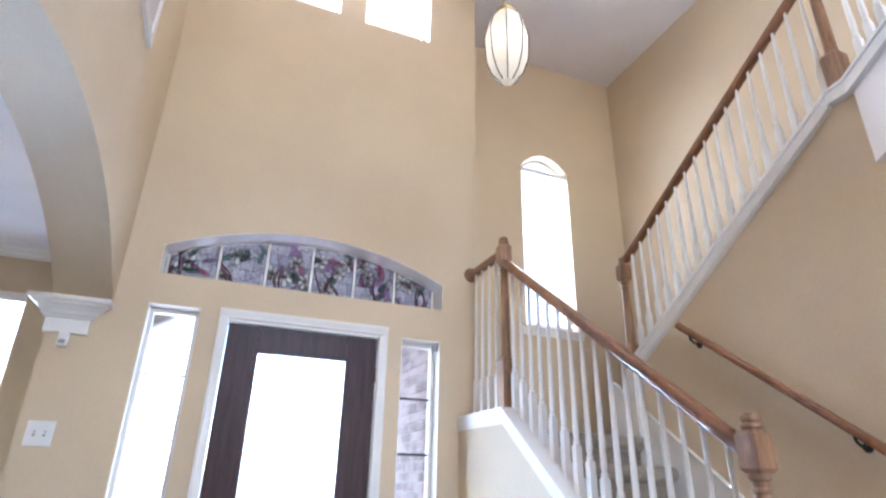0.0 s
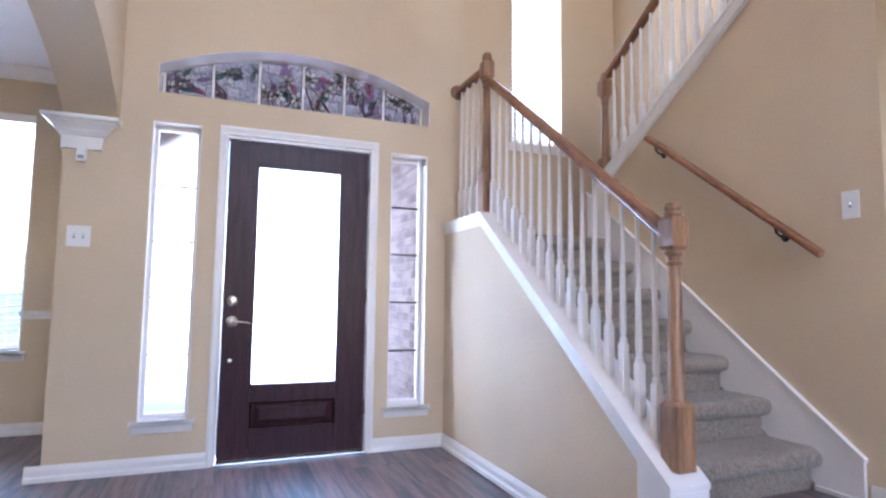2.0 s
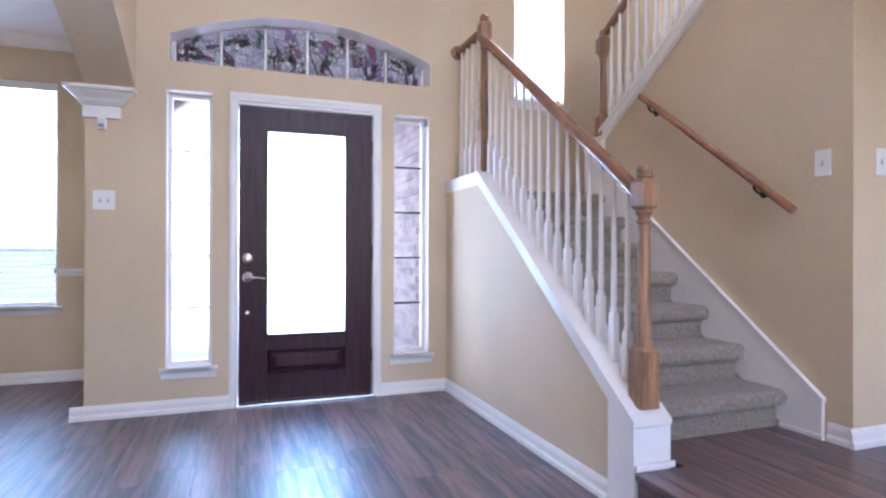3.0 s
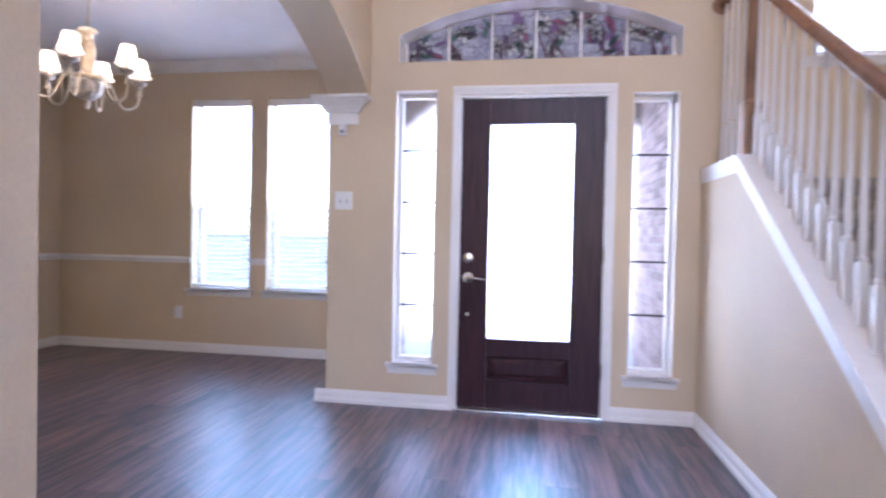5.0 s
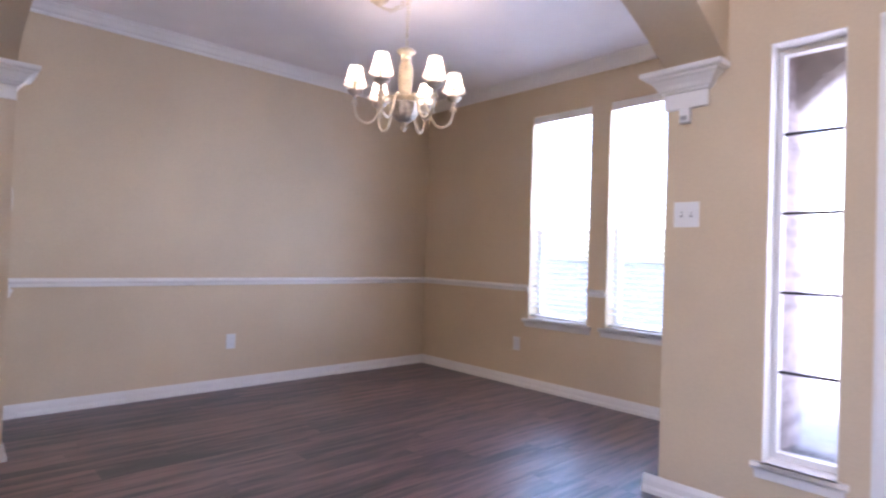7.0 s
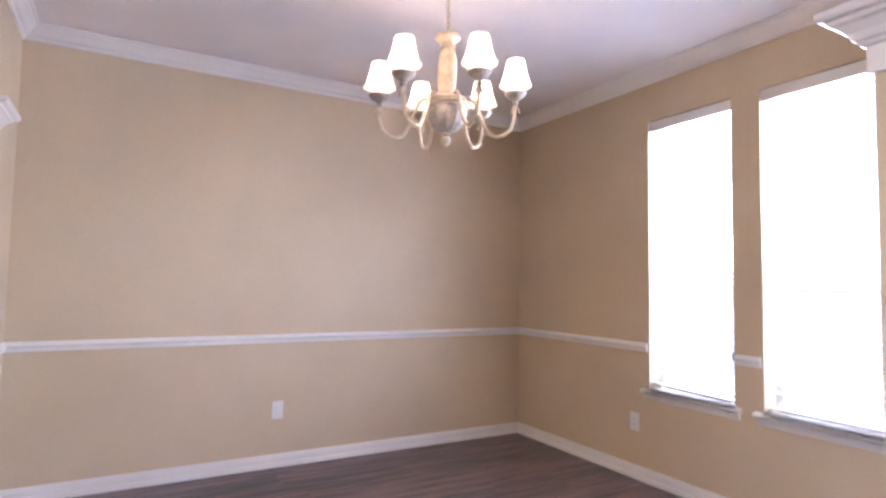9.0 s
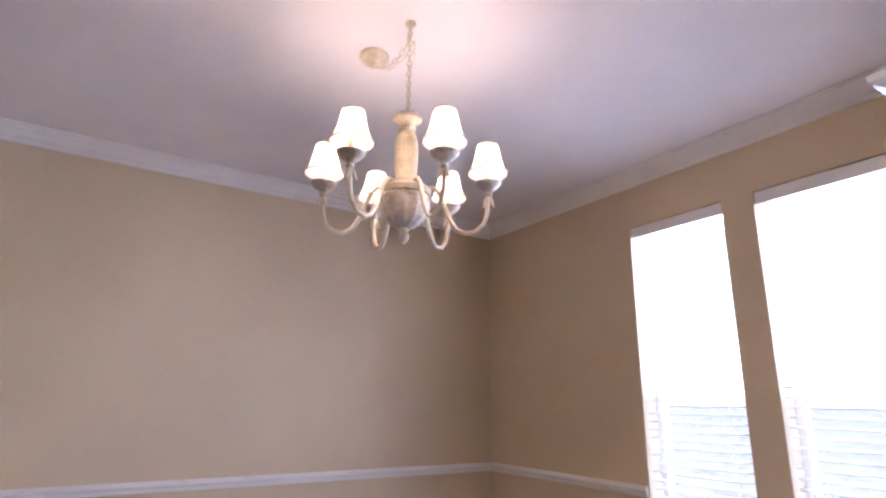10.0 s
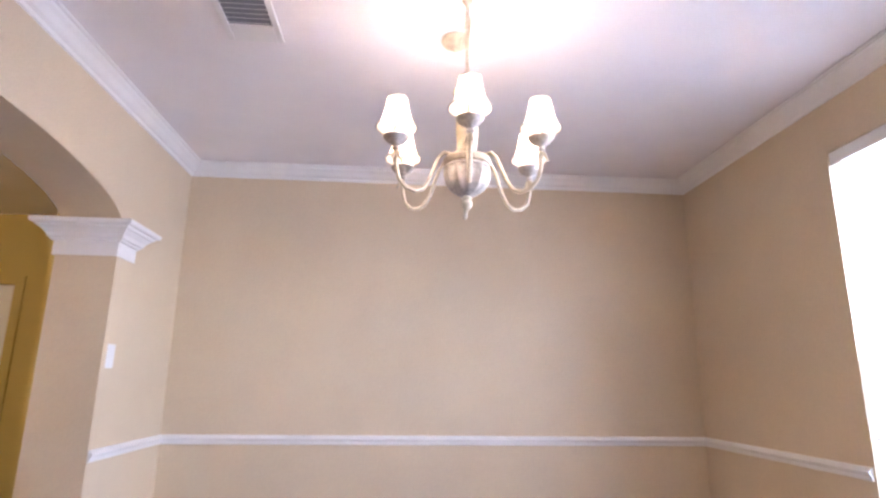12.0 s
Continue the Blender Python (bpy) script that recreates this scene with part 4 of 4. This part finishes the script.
def rail_between(bm, p, q):
    p, q = Vector(p), Vector(q)
    d = (q - p).normalized()
    side = d.cross(Vector((0, 0, 1))).normalized()
    upv = side.cross(d)
    ends = [[bm.verts.new(e + side * u + upv * v) for u, v in rail_profile()] for e in (p, q)]
    n = len(ends[0])
    for k in range(n):
        bm.faces.new((ends[0][k], ends[0][(k + 1) % n], ends[1][(k + 1) % n], ends[1][k]))
    bm.faces.new(ends[0][::-1])
    bm.faces.new(ends[1])
    return bm


def railing(label, p, q, n, foot_at, foot, extra=None):
    t = thing("stair_railing", label, "railing", "stair railings")
    part("handrail", rail_between(B(), p, q), OAKRAIL, t, "polished oak handrail", True)
    p, q = Vector(p), Vector(q)
    heights = {}
    for k in range(n):
        f = (k + 0.75) / (n + 0.5)
        top = p.lerp(q, f)
        z = foot_at(top)
        h = round(top.z - 0.02 - z, 3)
        key = round(h, 2)
        if key not in heights:
            heights[key] = baluster_mesh(h, foot)
        o = new("baluster", heights[key])
        o.parent = t
        o.location = (top.x, top.y, z)
    return t


railing("oak handrail on white turned balusters along the lower flight", (NXC, 1.972, 1.312), (NXC, 3.545, 2.500), 16, lambda v: knee(v.y) + 0.027, 0.20)
r = railing("short oak handrail on white balusters at the landing", (NXC, 3.61, 2.590), (NXC, F - 0.01, 2.595), 4, lambda v: KZ + 0.026, 0.22)
part("rosette", tube(B(), [(NXC, F - 0.022, 2.595), (NXC, F - 0.014, 2.595), (NXC, F, 2.595)], [0.040, 0.052, 0.055], 20), OAKRAIL, r, "round oak wall rosette", True)
railing("oak handrail on white turned balusters along the upper flight", (SX, 3.615, upper(3.615) + 0.790), (SX, 1.93, upper(1.93) + 0.790), 17, lambda v: upper(max(v.y, UYT)) + 0.058, 0.17)
railing("oak handrail on white balusters along the upper hall", (SX + 0.02, 1.86, upper(UYT) + 0.96), (DX + 0.02, DY1, upper(UYT) + 0.96), 9, lambda v: upper(UYT) + 0.073, 0.17)

wr = thing("wall_handrail", "round oak handrail on black brackets along the stair wall", "handrail")
pa, pb = Vector((SX - 0.07, 2.022, 1.268)), Vector((SX - 0.07, 3.135, 2.106))
part("rail", tube(B(), [pa - (pb - pa) * 0.004, pa, pb, pb + (pb - pa) * 0.004], [0.014, 0.022, 0.022, 0.014], 14), OAKRAIL, wr, "", True)
for f in (0.20, 0.93):
    c = pa.lerp(pb, f)
    br = part("bracket", tube(B(), [(c.x, c.y, c.z - 0.018), (c.x + 0.004, c.y, c.z - 0.045), (c.x + 0.03, c.y, c.z - 0.062), (SX - 0.002, c.y, c.z - 0.066)], [0.008, 0.007, 0.007, 0.009]), BLACKIRON, wr, "black iron bracket", True)
    part("bracket_plate", tube(B(), [(SX - 0.008, c.y, c.z - 0.066), (SX - 0.0005, c.y, c.z - 0.066)], [0.020, 0.024], 14), BLACKIRON, br, "", True)


# ---- chandelier ----
CX, CY = -1.583, 3.462
ch = thing("chandelier", "cream six-arm chandelier with lit ivory bell shades on a swagged chain", "chandelier", "", (CX, CY, 0))
part("column", lathe(B(), [(0.012, 2.391), (0.048, 2.384), (0.056, 2.376), (0.052, 2.364), (0.030, 2.353), (0.024, 2.341), (0.032, 2.332), (0.034, 2.323), (0.026, 2.316), (0.034, 2.303), (0.041, 2.276), (0.043, 2.231), (0.041, 2.177), (0.034, 2.114), (0.030, 2.060)], seg=20), CREAM, ch, "weathered cream turned column", True)
b = B()
n = 48
last = None
for r, z in ((0.060, 2.075), (0.083, 2.068), (0.088, 2.058), (0.084, 2.050), (0.085, 2.03), (0.078, 2.000), (0.060, 1.975), (0.035, 1.958), (0.014, 1.952)):
    ring = [b.verts.new((r * (1 + (0.045 * math.cos(12 * 2 * math.pi * k / n) if z < 2.055 else 0)) * math.cos(2 * math.pi * k / n), r * (1 + (0.045 * math.cos(12 * 2 * math.pi * k / n) if z < 2.055 else 0)) * math.sin(2 * math.pi * k / n), z)) for k in range(n)]
    if last:
        for k in range(n):
            b.faces.new((last[k], last[(k + 1) % n], ring[(k + 1) % n], ring[k]))
    else:
        b.faces.new(ring)
    last = ring
b.faces.new(last[::-1])
part("bowl_rim", lathe(B(), [(0.058, 2.084), (0.084, 2.080), (0.091, 2.070), (0.089, 2.056), (0.086, 2.052)], seg=32), CREAM, ch, "cream rim of the bowl", True)
part("fluted_bowl", b, PEWTER, ch, "fluted grey pewter bowl", True)
part("finial", lathe(B(), [(0.010, 1.955), (0.018, 1.945), (0.014, 1.936), (0.020, 1.925), (0.018, 1.912), (0.006, 1.898)], seg=14), CREAM, ch, "", True)
for k in range(6):
    a = radians(-5 + 60 * k)
    ca, sa = math.cos(a), math.sin(a)

    def P(r, z):
        return (r * ca, r * sa, z)
    path = [(0.045, 2.045), (0.058, 2.080), (0.078, 2.104), (0.100, 2.104), (0.122, 2.080), (0.140, 2.035), (0.160, 1.985), (0.184, 1.948), (0.214, 1.934), (0.250, 1.942), (0.278, 1.968), (0.290, 2.010), (0.293, 2.050), (0.294, 2.082)]
    arm = part("arm", tube(B(), [P(r, z) for r, z in path], 0.0075, 10), CREAM, ch, "curved cream metal arm", True)
    at = P(0.294, 0)
    part("candle_cup", lathe(B(), [(0.009, 2.068), (0.014, 2.076), (0.011, 2.084), (0.016, 2.092), (0.034, 2.102), (0.045, 2.116), (0.047, 2.121), (0.043, 2.124), (0.012, 2.119)], at, 18), PEWTER, arm, "grey drip cup", True)
    for q in range(3):
        al = a + 2 * math.pi * q / 3 + 0.4
        part("leaf", tube(B(), [(at[0] + (0.009 + d) * math.cos(al), at[1] + (0.009 + d) * math.sin(al), z) for d, z in ((0, 2.066), (0.004, 2.052), (0.008, 2.040), (0.016, 2.032))], [0.004, 0.0065, 0.0055, 0.0015], 6), CREAM, arm, "", True)
    part("candle_sleeve", lathe(B(), [(0.011, 2.123), (0.011, 2.172), (0.008, 2.174)], at, 12), CREAM, arm, "", True)
    part("bulb", lathe(B(), [(0.006, 2.172), (0.013, 2.184), (0.016, 2.202), (0.012, 2.222), (0.003, 2.238)], at, 12), BULB, arm, "lit candle bulb", True)
    b = B()
    m = 24
    prof = [(0.071, 2.156), (0.064, 2.165), (0.054, 2.187), (0.046, 2.214), (0.040, 2.244), (0.037, 2.264)]
    last = None
    for r, z in prof:
        ring = [b.verts.new((at[0] + r * math.cos(2 * math.pi * q / m), at[1] + r * math.sin(2 * math.pi * q / m), z)) for q in range(m)]
        if last:
            for q in range(m):
                b.faces.new((last[q], last[(q + 1) % m], ring[(q + 1) % m], ring[q]))
        last = ring
    sh = part("shade", b, SHADE, arm, "lit ivory bell lamp shade", True)
    md = sh.modifiers.new("thickness", "SOLIDIFY")
    md.thickness = 0.002
    b = B()
    for r, z in ((0.072, 2.156), (0.038, 2.264)):
        tube(b, [(at[0] + r * math.cos(2 * math.pi * q / 24), at[1] + r * math.sin(2 * math.pi * q / 24), z) for q in range(25)], 0.0028, 5)
    for q in range(6):
        aa = 2 * math.pi * q / 6 + a
        tube(b, [(at[0] + (r + 0.001) * math.cos(aa), at[1] + (r + 0.001) * math.sin(aa), z) for r, z in prof], 0.0013, 4)
    part("shade_trim", b, PEWTER, arm, "", True)
    bulb_light("chandelier_bulb", (CX + at[0], CY + at[1], 2.188), 0.72, 0.03)


for o in ch.children:
    if o.name.split(".")[0] in ("fluted_bowl", "finial", "arm", "column"):
        o.location.z = -0.02


def chain(bm, pts, link=0.030, r=0.0024):
    pts = [Vector(p) for p in pts]
    i = 0
    for p, q in zip(pts, pts[1:]):
        n = max(1, round((q - p).length / (link * 0.75)))
        for k in range(n):
            c = p.lerp(q, (k + 0.5) / n)
            d = (q - p).normalized()
            s = d.orthogonal().normalized()
            if i % 2:
                s = d.cross(s)
            i += 1
            tube(bm, [c + d * (link / 2) * math.cos(2 * math.pi * u / 10) + s * (link * 0.27) * math.sin(2 * math.pi * u / 10) for u in range(11)], r, 5)
    return bm


part("chain", chain(B(), [(0, 0, C1 - 0.035), (0, 0, 2.375)]), CREAM, ch, "", True)
part("swag_chain", chain(B(), [(0, 0, C1 - 0.04), (-0.015, -0.002, C1 - 0.085), (-0.06, -0.008, C1 - 0.115), (-0.13, -0.018, C1 - 0.125), (-0.20, -0.028, C1 - 0.10), (-0.272, -0.020, C1 - 0.05)]), CREAM, ch, "", True)
part("cord", tube(B(), [(-0.272, -0.020, C1 - 0.05), (-0.15, -0.010, C1 - 0.133), (-0.05, 0.006, C1 - 0.125), (0.012, 0.012, C1 - 0.08), (0.022, 0.006, C1 - 0.16), (0.006, 0, C1 - 0.24), (0, 0, 2.37)], 0.0022, 6), CREAM, ch)
part("ceiling_hook", lathe(B(), [(0.006, C1 - 0.040), (0.008, C1 - 0.025), (0.020, C1 - 0.010), (0.022, C1 - 0.0005)], seg=14), CREAM, ch, "", True)
part("canopy", lathe(B(), [(0.008, C1 - 0.060), (0.020, C1 - 0.050), (0.034, C1 - 0.040), (0.056, C1 - 0.026), (0.064, C1 - 0.012), (0.062, C1 - 0.0005)], (-0.272, -0.020, 0), 24), CREAM, ch, "round cream ceiling canopy", True)

# ---- foyer lantern ----
LX, LY, LZ0 = 1.70, 2.50, 2.985
ln = thing("pendant_lantern", "faceted glass pendant lantern with brass ribs, lit, on a chain", "pendant lamp", "", (LX, LY, LZ0))
prof = [(0.030, 0.0), (0.072, 0.045), (0.100, 0.13), (0.108, 0.28), (0.088, 0.37), (0.045, 0.43)]
b = B()
last = None
for r, z in prof:
    ring = [b.verts.new((r * math.cos(math.pi * k / 4 + 0.3), r * math.sin(math.pi * k / 4 + 0.3), z)) for k in range(8)]
    if last:
        for k in range(8):
            b.faces.new((last[k], last[(k + 1) % 8], ring[(k + 1) % 8], ring[k]))
    else:
        b.faces.new(ring[::-1])
    last = ring
part("glass_body", b, OPAL, ln, "faceted frosted glass")
for k in range(8):
    a = math.pi * k / 4 + 0.3
    part("rib", tube(B(), [((r + 0.002) * math.cos(a), (r + 0.002) * math.sin(a), z) for r, z in prof], 0.0028, 6), BLACKIRON, ln, "", True)
part("cap", lathe(B(), [(0.055, 0.425), (0.058, 0.435), (0.035, 0.455), (0.012, 0.475), (0.008, 0.50)], seg=16), BRASS, ln, "antique brass cap", True)
part("chain", chain(B(), [(0, 0, 0.50), (0, 0, C2 - LZ0 - 0.05)], 0.045, 0.003), BRASS, ln, "", True)
part("canopy", lathe(B(), [(0.01, C2 - LZ0 - 0.055), (0.05, C2 - LZ0 - 0.03), (0.065, C2 - LZ0 - 0.001)], seg=20), BRASS, ln, "", True)
bulb_light("lantern_bulb", (LX, LY, LZ0 + 0.22), 0.09, 0.03)


# ---- wall fittings ----
def plate(name, label, axis, at, side, w, h, kind):
    """A wall plate: axis is the wall's normal, side the way it faces."""
    t = thing(name, label, "outlet" if kind == "outlet" else "light switch", "", at)
    rot = {("y", -1): 0, ("x", 1): math.pi / 2, ("y", 1): math.pi, ("x", -1): -math.pi / 2}[(axis, side)]
    t.rotation_euler = (0, 0, rot)
    part("cover_plate", box(B(), -w / 2, w / 2, -0.006, 0, -h / 2, h / 2, 0.0025), PLASTIC, t)
    gangs = 2 if w > 0.1 else 1
    for g in range(gangs):
        x = (g - (gangs - 1) / 2) * 0.046
        if kind == "outlet":
            for z in (-0.02, 0.02):
                o = part("socket", box(B(), x - 0.014, x + 0.014, -0.008, -0.005, z - 0.012, z + 0.012, 0.002), PLASTIC, t)
                for s in (-0.006, 0.006):
                    part("slot", box(B(), x + s - 0.001, x + s + 0.001, -0.0085, -0.0078, z - 0.003, z + 0.005), SLOT, o)
        elif kind == "switch":
            part("toggle_slot", box(B(), x - 0.006, x + 0.006, -0.0068, -0.005, -0.013, 0.013), SLOT, t)
            part("toggle", box(B(), x - 0.004, x + 0.004, -0.016, -0.005, -0.002, 0.009, 0.0015), PLASTIC, t)
        else:
            part("rocker", box(B(), x - 0.016, x + 0.016, -0.009, -0.005, -0.033, 0.033, 0.002), PLASTIC, t)
    return t


plate("light_switch", "white two-gang toggle switch plate on the entrance wall", "y", (-0.155, F, 1.380), -1, 0.122, 0.122, "switch")
plate("light_switch", "white toggle switch plate on the stair wall", "x", (SX, 1.925, 1.487), -1, 0.076, 0.125, "switch")
plate("light_switch", "white toggle switch plate beside the side hall door", "y", (3.43, 1.785, 1.48), -1, 0.076, 0.125, "switch")
plate("light_switch", "white rocker switch plate beside the low arch", "y", (-2.745, S, 1.373), 1, 0.076, 0.125, "rocker")
plate("wall_outlet", "white duplex outlet below the chair rail", "x", (FAR, 3.265, 0.388), 1, 0.076, 0.122, "outlet")
plate("wall_outlet", "white duplex outlet below the chair rail", "y", (-2.237, W, 0.375), -1, 0.076, 0.122, "outlet")

sn = thing("motion_sensor", "small white alarm sensor below the arch capital", "sensor", "", (-0.165, F, 1.866))
part("housing", box(B(), -0.024, 0.024, -0.038, 0, -0.046, 0.026, 0.006), PLASTIC, sn)
part("lens", box(B(), -0.016, 0.016, -0.041, -0.037, -0.034, -0.012, 0.002), SLOT, sn)

sn = thing("window_sensor", "small grey alarm contact at the head of the sidelight", "sensor", "", (SIDE_R[1] - 0.004, F + 0.05, SIDE_R[3] - 0.03))
part("housing", box(B(), -0.016, 0, -0.022, 0.022, -0.030, 0.016, 0.003), SLOT, sn)
part("magnet", box(B(), -0.042, -0.026, 0.012, 0.030, -0.026, 0.012, 0.003), PLASTIC, sn)

# ---- ceiling vent ----
vt = thing("ceiling_vent", "white louvred ceiling air vent", "vent", "", (0, 0, 0))
b = B()
vx0, vx1, vy0, vy1 = -1.940, -1.580, 2.425, 2.668
box(b, vx0, vx1, vy0, vy0 + 0.028, C1 - 0.012, C1, 0.003)
box(b, vx0, vx1, vy1 - 0.028, vy1, C1 - 0.012, C1, 0.003)
box(b, vx0, vx0 + 0.115, vy0 + 0.028, vy1 - 0.028, C1 - 0.012, C1, 0.003)
box(b, vx1 - 0.028, vx1, vy0 + 0.028, vy1 - 0.028, C1 - 0.012, C1, 0.003)
part("frame", b, TRIM, vt)
# Grey sheet gives the shaded gaps between louvres; the ceiling isn't cut.
part("backing", box(B(), vx0 + 0.11, vx1 - 0.02, vy0 + 0.02, vy1 - 0.02, C1 - 0.003, C1 - 0.0005), SLOT, vt, "grey sheet standing in for the dark behind the louvres")
x = vx0 + 0.125
while x < vx1 - 0.03:
    part("louvre", prism(B(), [(x + 0.018, C1 - 0.014), (x + 0.015, C1 - 0.015), (x, C1 - 0.004), (x + 0.003, C1 - 0.003)], "y", vy0 + 0.028, vy1 - 0.028), TRIM, vt)
    x += 0.032

# framed grille high on the arch wall
gr = thing("wall_grille", "large white framed air grille high on the foyer wall", "vent", "", (0.02, 0, 0))
b = B()
holed(b, "x", 0.0, 0.022, 2.40, 3.25, 3.22, 3.95, [(2.45, 3.20, 3.27, 3.90)])
part("frame", b, TRIM, gr)
# Grey sheet in place of the shaded depth behind this grille.
part("backing", box(B(), 0.0005, 0.003, 2.44, 3.21, 3.26, 3.91), SLOT, gr)
for k in range(26):
    z = 3.276 + k * 0.0238
    part("louvre", prism(B(), [(2.45, z), (3.20, z), (3.20, z + 0.012), (2.45, z + 0.012)], "x", 0.004, 0.014), TRIM, gr)

# ---- doors seen beyond ----
d2 = tagged(new("door_2"), "white panelled door in the side hall, closed", "door", "", "structure")
part("slab", box(B(), 3.56, 4.32, 1.815, 1.855, STEP, 2.22), TRIM, d2)
part("casing", box(B(), 3.49, 3.56, 1.763, 1.7845, STEP, 2.29, 0.004), TRIM, d2)
part("door_handle", lathe(B(), [(0.012, -0.02), (0.026, -0.01), (0.026, 0.01), (0.012, 0.02)], (3.63, 1.79, 1.10), 14), NICKEL, d2, "", True)
d3 = tagged(new("door_3"), "white door at the end of the hall, closed", "door", "", "structure")
part("slab", box(B(), -5.13, -5.09, -1.08, -0.32, 0.01, 2.09), TRIM, d3)
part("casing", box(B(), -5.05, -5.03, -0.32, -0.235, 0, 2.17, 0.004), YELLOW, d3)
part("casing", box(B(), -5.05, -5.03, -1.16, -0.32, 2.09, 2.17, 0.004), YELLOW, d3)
# Unseen fixture and point lamp, added to brighten the hall walls and door.
hl = thing("hall_fill_bowl", "unseen opal bowl added with a fill lamp to light the hall", "ceiling light", "", (-2.2, -0.6, C1))
part("bowl", lathe(B(), [(0.02, -0.09), (0.09, -0.07), (0.14, -0.02), (0.15, -0.001)], seg=24), OPAL, hl, "", True)
bulb_light("hall_fill", (-2.2, -0.6, C1 - 0.16), 5.0, 0.08, (1.0, 0.86, 0.58))

# ---- porch and outside ----
structure("ground", box(B(), -900, 900, W + 0.2, 1500, -0.35, -0.20), GRASS, "lawn outside the house", "ground")
structure("porch_slab", box(B(), -0.10, 2.045, F + 0.22, 6.4, -0.19, -0.03), CONCRETE, "concrete porch slab", "porch")
structure("driveway", box(B(), -260, 260, 6.4, 420, -0.21, -0.12), CONCRETE, "pale concrete driveway in front of the house", "driveway")
structure("garden_bed", box(B(), -9, -0.10, W + 0.2, 6.4, -0.205, -0.13), CONCRETE, "pale gravel bed below the dining windows", "ground")
bm = B()
for i in range(12):
    xa, xb = -0.10 + 2.145 * i / 12, -0.10 + 2.145 * (i + 1) / 12

    def ph(x):
        u = (x - 0.9725) / 1.0725
        return 2.12 + 0.52 * (1 - u * u)
    prism(bm, [(xa, ph(xa)), (xb, ph(xb)), (xb, 3.05), (xa, 3.05)], "y", 5.5, 5.8)
structure("porch_arch", bm, MORTAR, "arched masonry porch front", "porch")


# Added cover, dark brown so that the transom glass has a dim backdrop.
structure("porch_cover", box(B(), -0.10, 2.045, F + 0.22, 5.8, 2.95, 3.05), PORCHDARK, "dark brown porch cover added to dim the transom view", "ceiling")


def brick_wall(name, x, side, y0, y1, z0, z1, label):
    t = structure(name, box(B(), min(x, x - side * 0.1), max(x, x - side * 0.1), y0, y1, z0, z1), MORTAR, label, "brick wall")
    b = B()
    box(b, -0.006, 0.006, -0.098, 0.098, -0.029, 0.029, 0.003)
    me = mesh_of("brick", b, BRICK)
    row = 0
    z = z0 + 0.034
    while z < z1 - 0.03:
        y = y0 + 0.10 + (0.103 if row % 2 else 0)
        while y < y1 - 0.09:
            o = new("brick", me)
            o.parent = t
            o.location = (x + side * 0.004, y, z)
            y += 0.206
        z += 0.068
        row += 1


brick_wall("porch_wall_west", -0.095, 1, F + 0.23, 5.8, -0.03, 2.95, "grey-red brick porch side wall")
brick_wall("porch_wall_east", 2.04, -1, F + 0.23, 5.8, -0.03, 2.95, "grey-red brick porch side wall")


# ---- plank floor ----
def plank_mesh(w, ln):
    b = B()
    rings(b, [(-w / 2, w / 2, -ln / 2, ln / 2, -0.010), (-w / 2, w / 2, -ln / 2, ln / 2, -0.0006), (-w / 2 + 0.0006, w / 2 - 0.0006, -ln / 2 + 0.0006, ln / 2 - 0.0006, 0.0)])
    return mesh_of("plank", b, FLOOR)


PW, PL = 0.1815, 1.22
plank_meshes = {}


def planks(parent, x0, x1, y_range, z, seed):
    rg = random.Random(seed)
    x = x0
    while x < x1 - 0.01:
        w = min(PW, x1 - x)
        ya, yb = y_range(x + w / 2)
        y = ya - rg.uniform(0.0, PL * 0.9)
        while y < yb:
            a, b2 = max(y, ya), min(y + PL, yb)
            if b2 - a > 0.04:
                key = (round(w, 3), round(b2 - a, 2))
                if key not in plank_meshes:
                    plank_meshes[key] = plank_mesh(w - 0.0004, b2 - a - 0.0004)
                o = new("plank", plank_meshes[key])
                o.parent = parent
                o.location = (x + w / 2, (a + b2) / 2, z)
            y += PL
        x += PW


fl = tagged(new("floor_planks"), "dark brown wood plank floor with a soft sheen", "floor", "", "structure")
planks(fl, FAR, KX0 - 0.001, lambda x: (1.40, W) if x < -0.32 else (-0.6, F + 0.0), 0.0, 11)
fl2 = tagged(new("floor_planks_raised"), "dark brown wood plank floor raised one step", "floor", "", "structure")
planks(fl2, KX0 + 0.06, SX - 0.0, lambda x: (-0.6, 1.866 if x < KX1 else 2.14), STEP, 12)
planks(fl2, SX, 4.0, lambda x: (-0.6, 1.785), STEP, 13)
structure("floor_rear", box(B(), 0.157, KX0, -3.6, -0.6, -0.01, 0.0), FLOOR, "dark brown plank floor behind", "floor")
structure("floor_hall", box(B(), -5.05, -0.262, -1.2, 1.40, -0.01, 0.0), FLOOR, "dark brown plank floor in the hall", "floor")
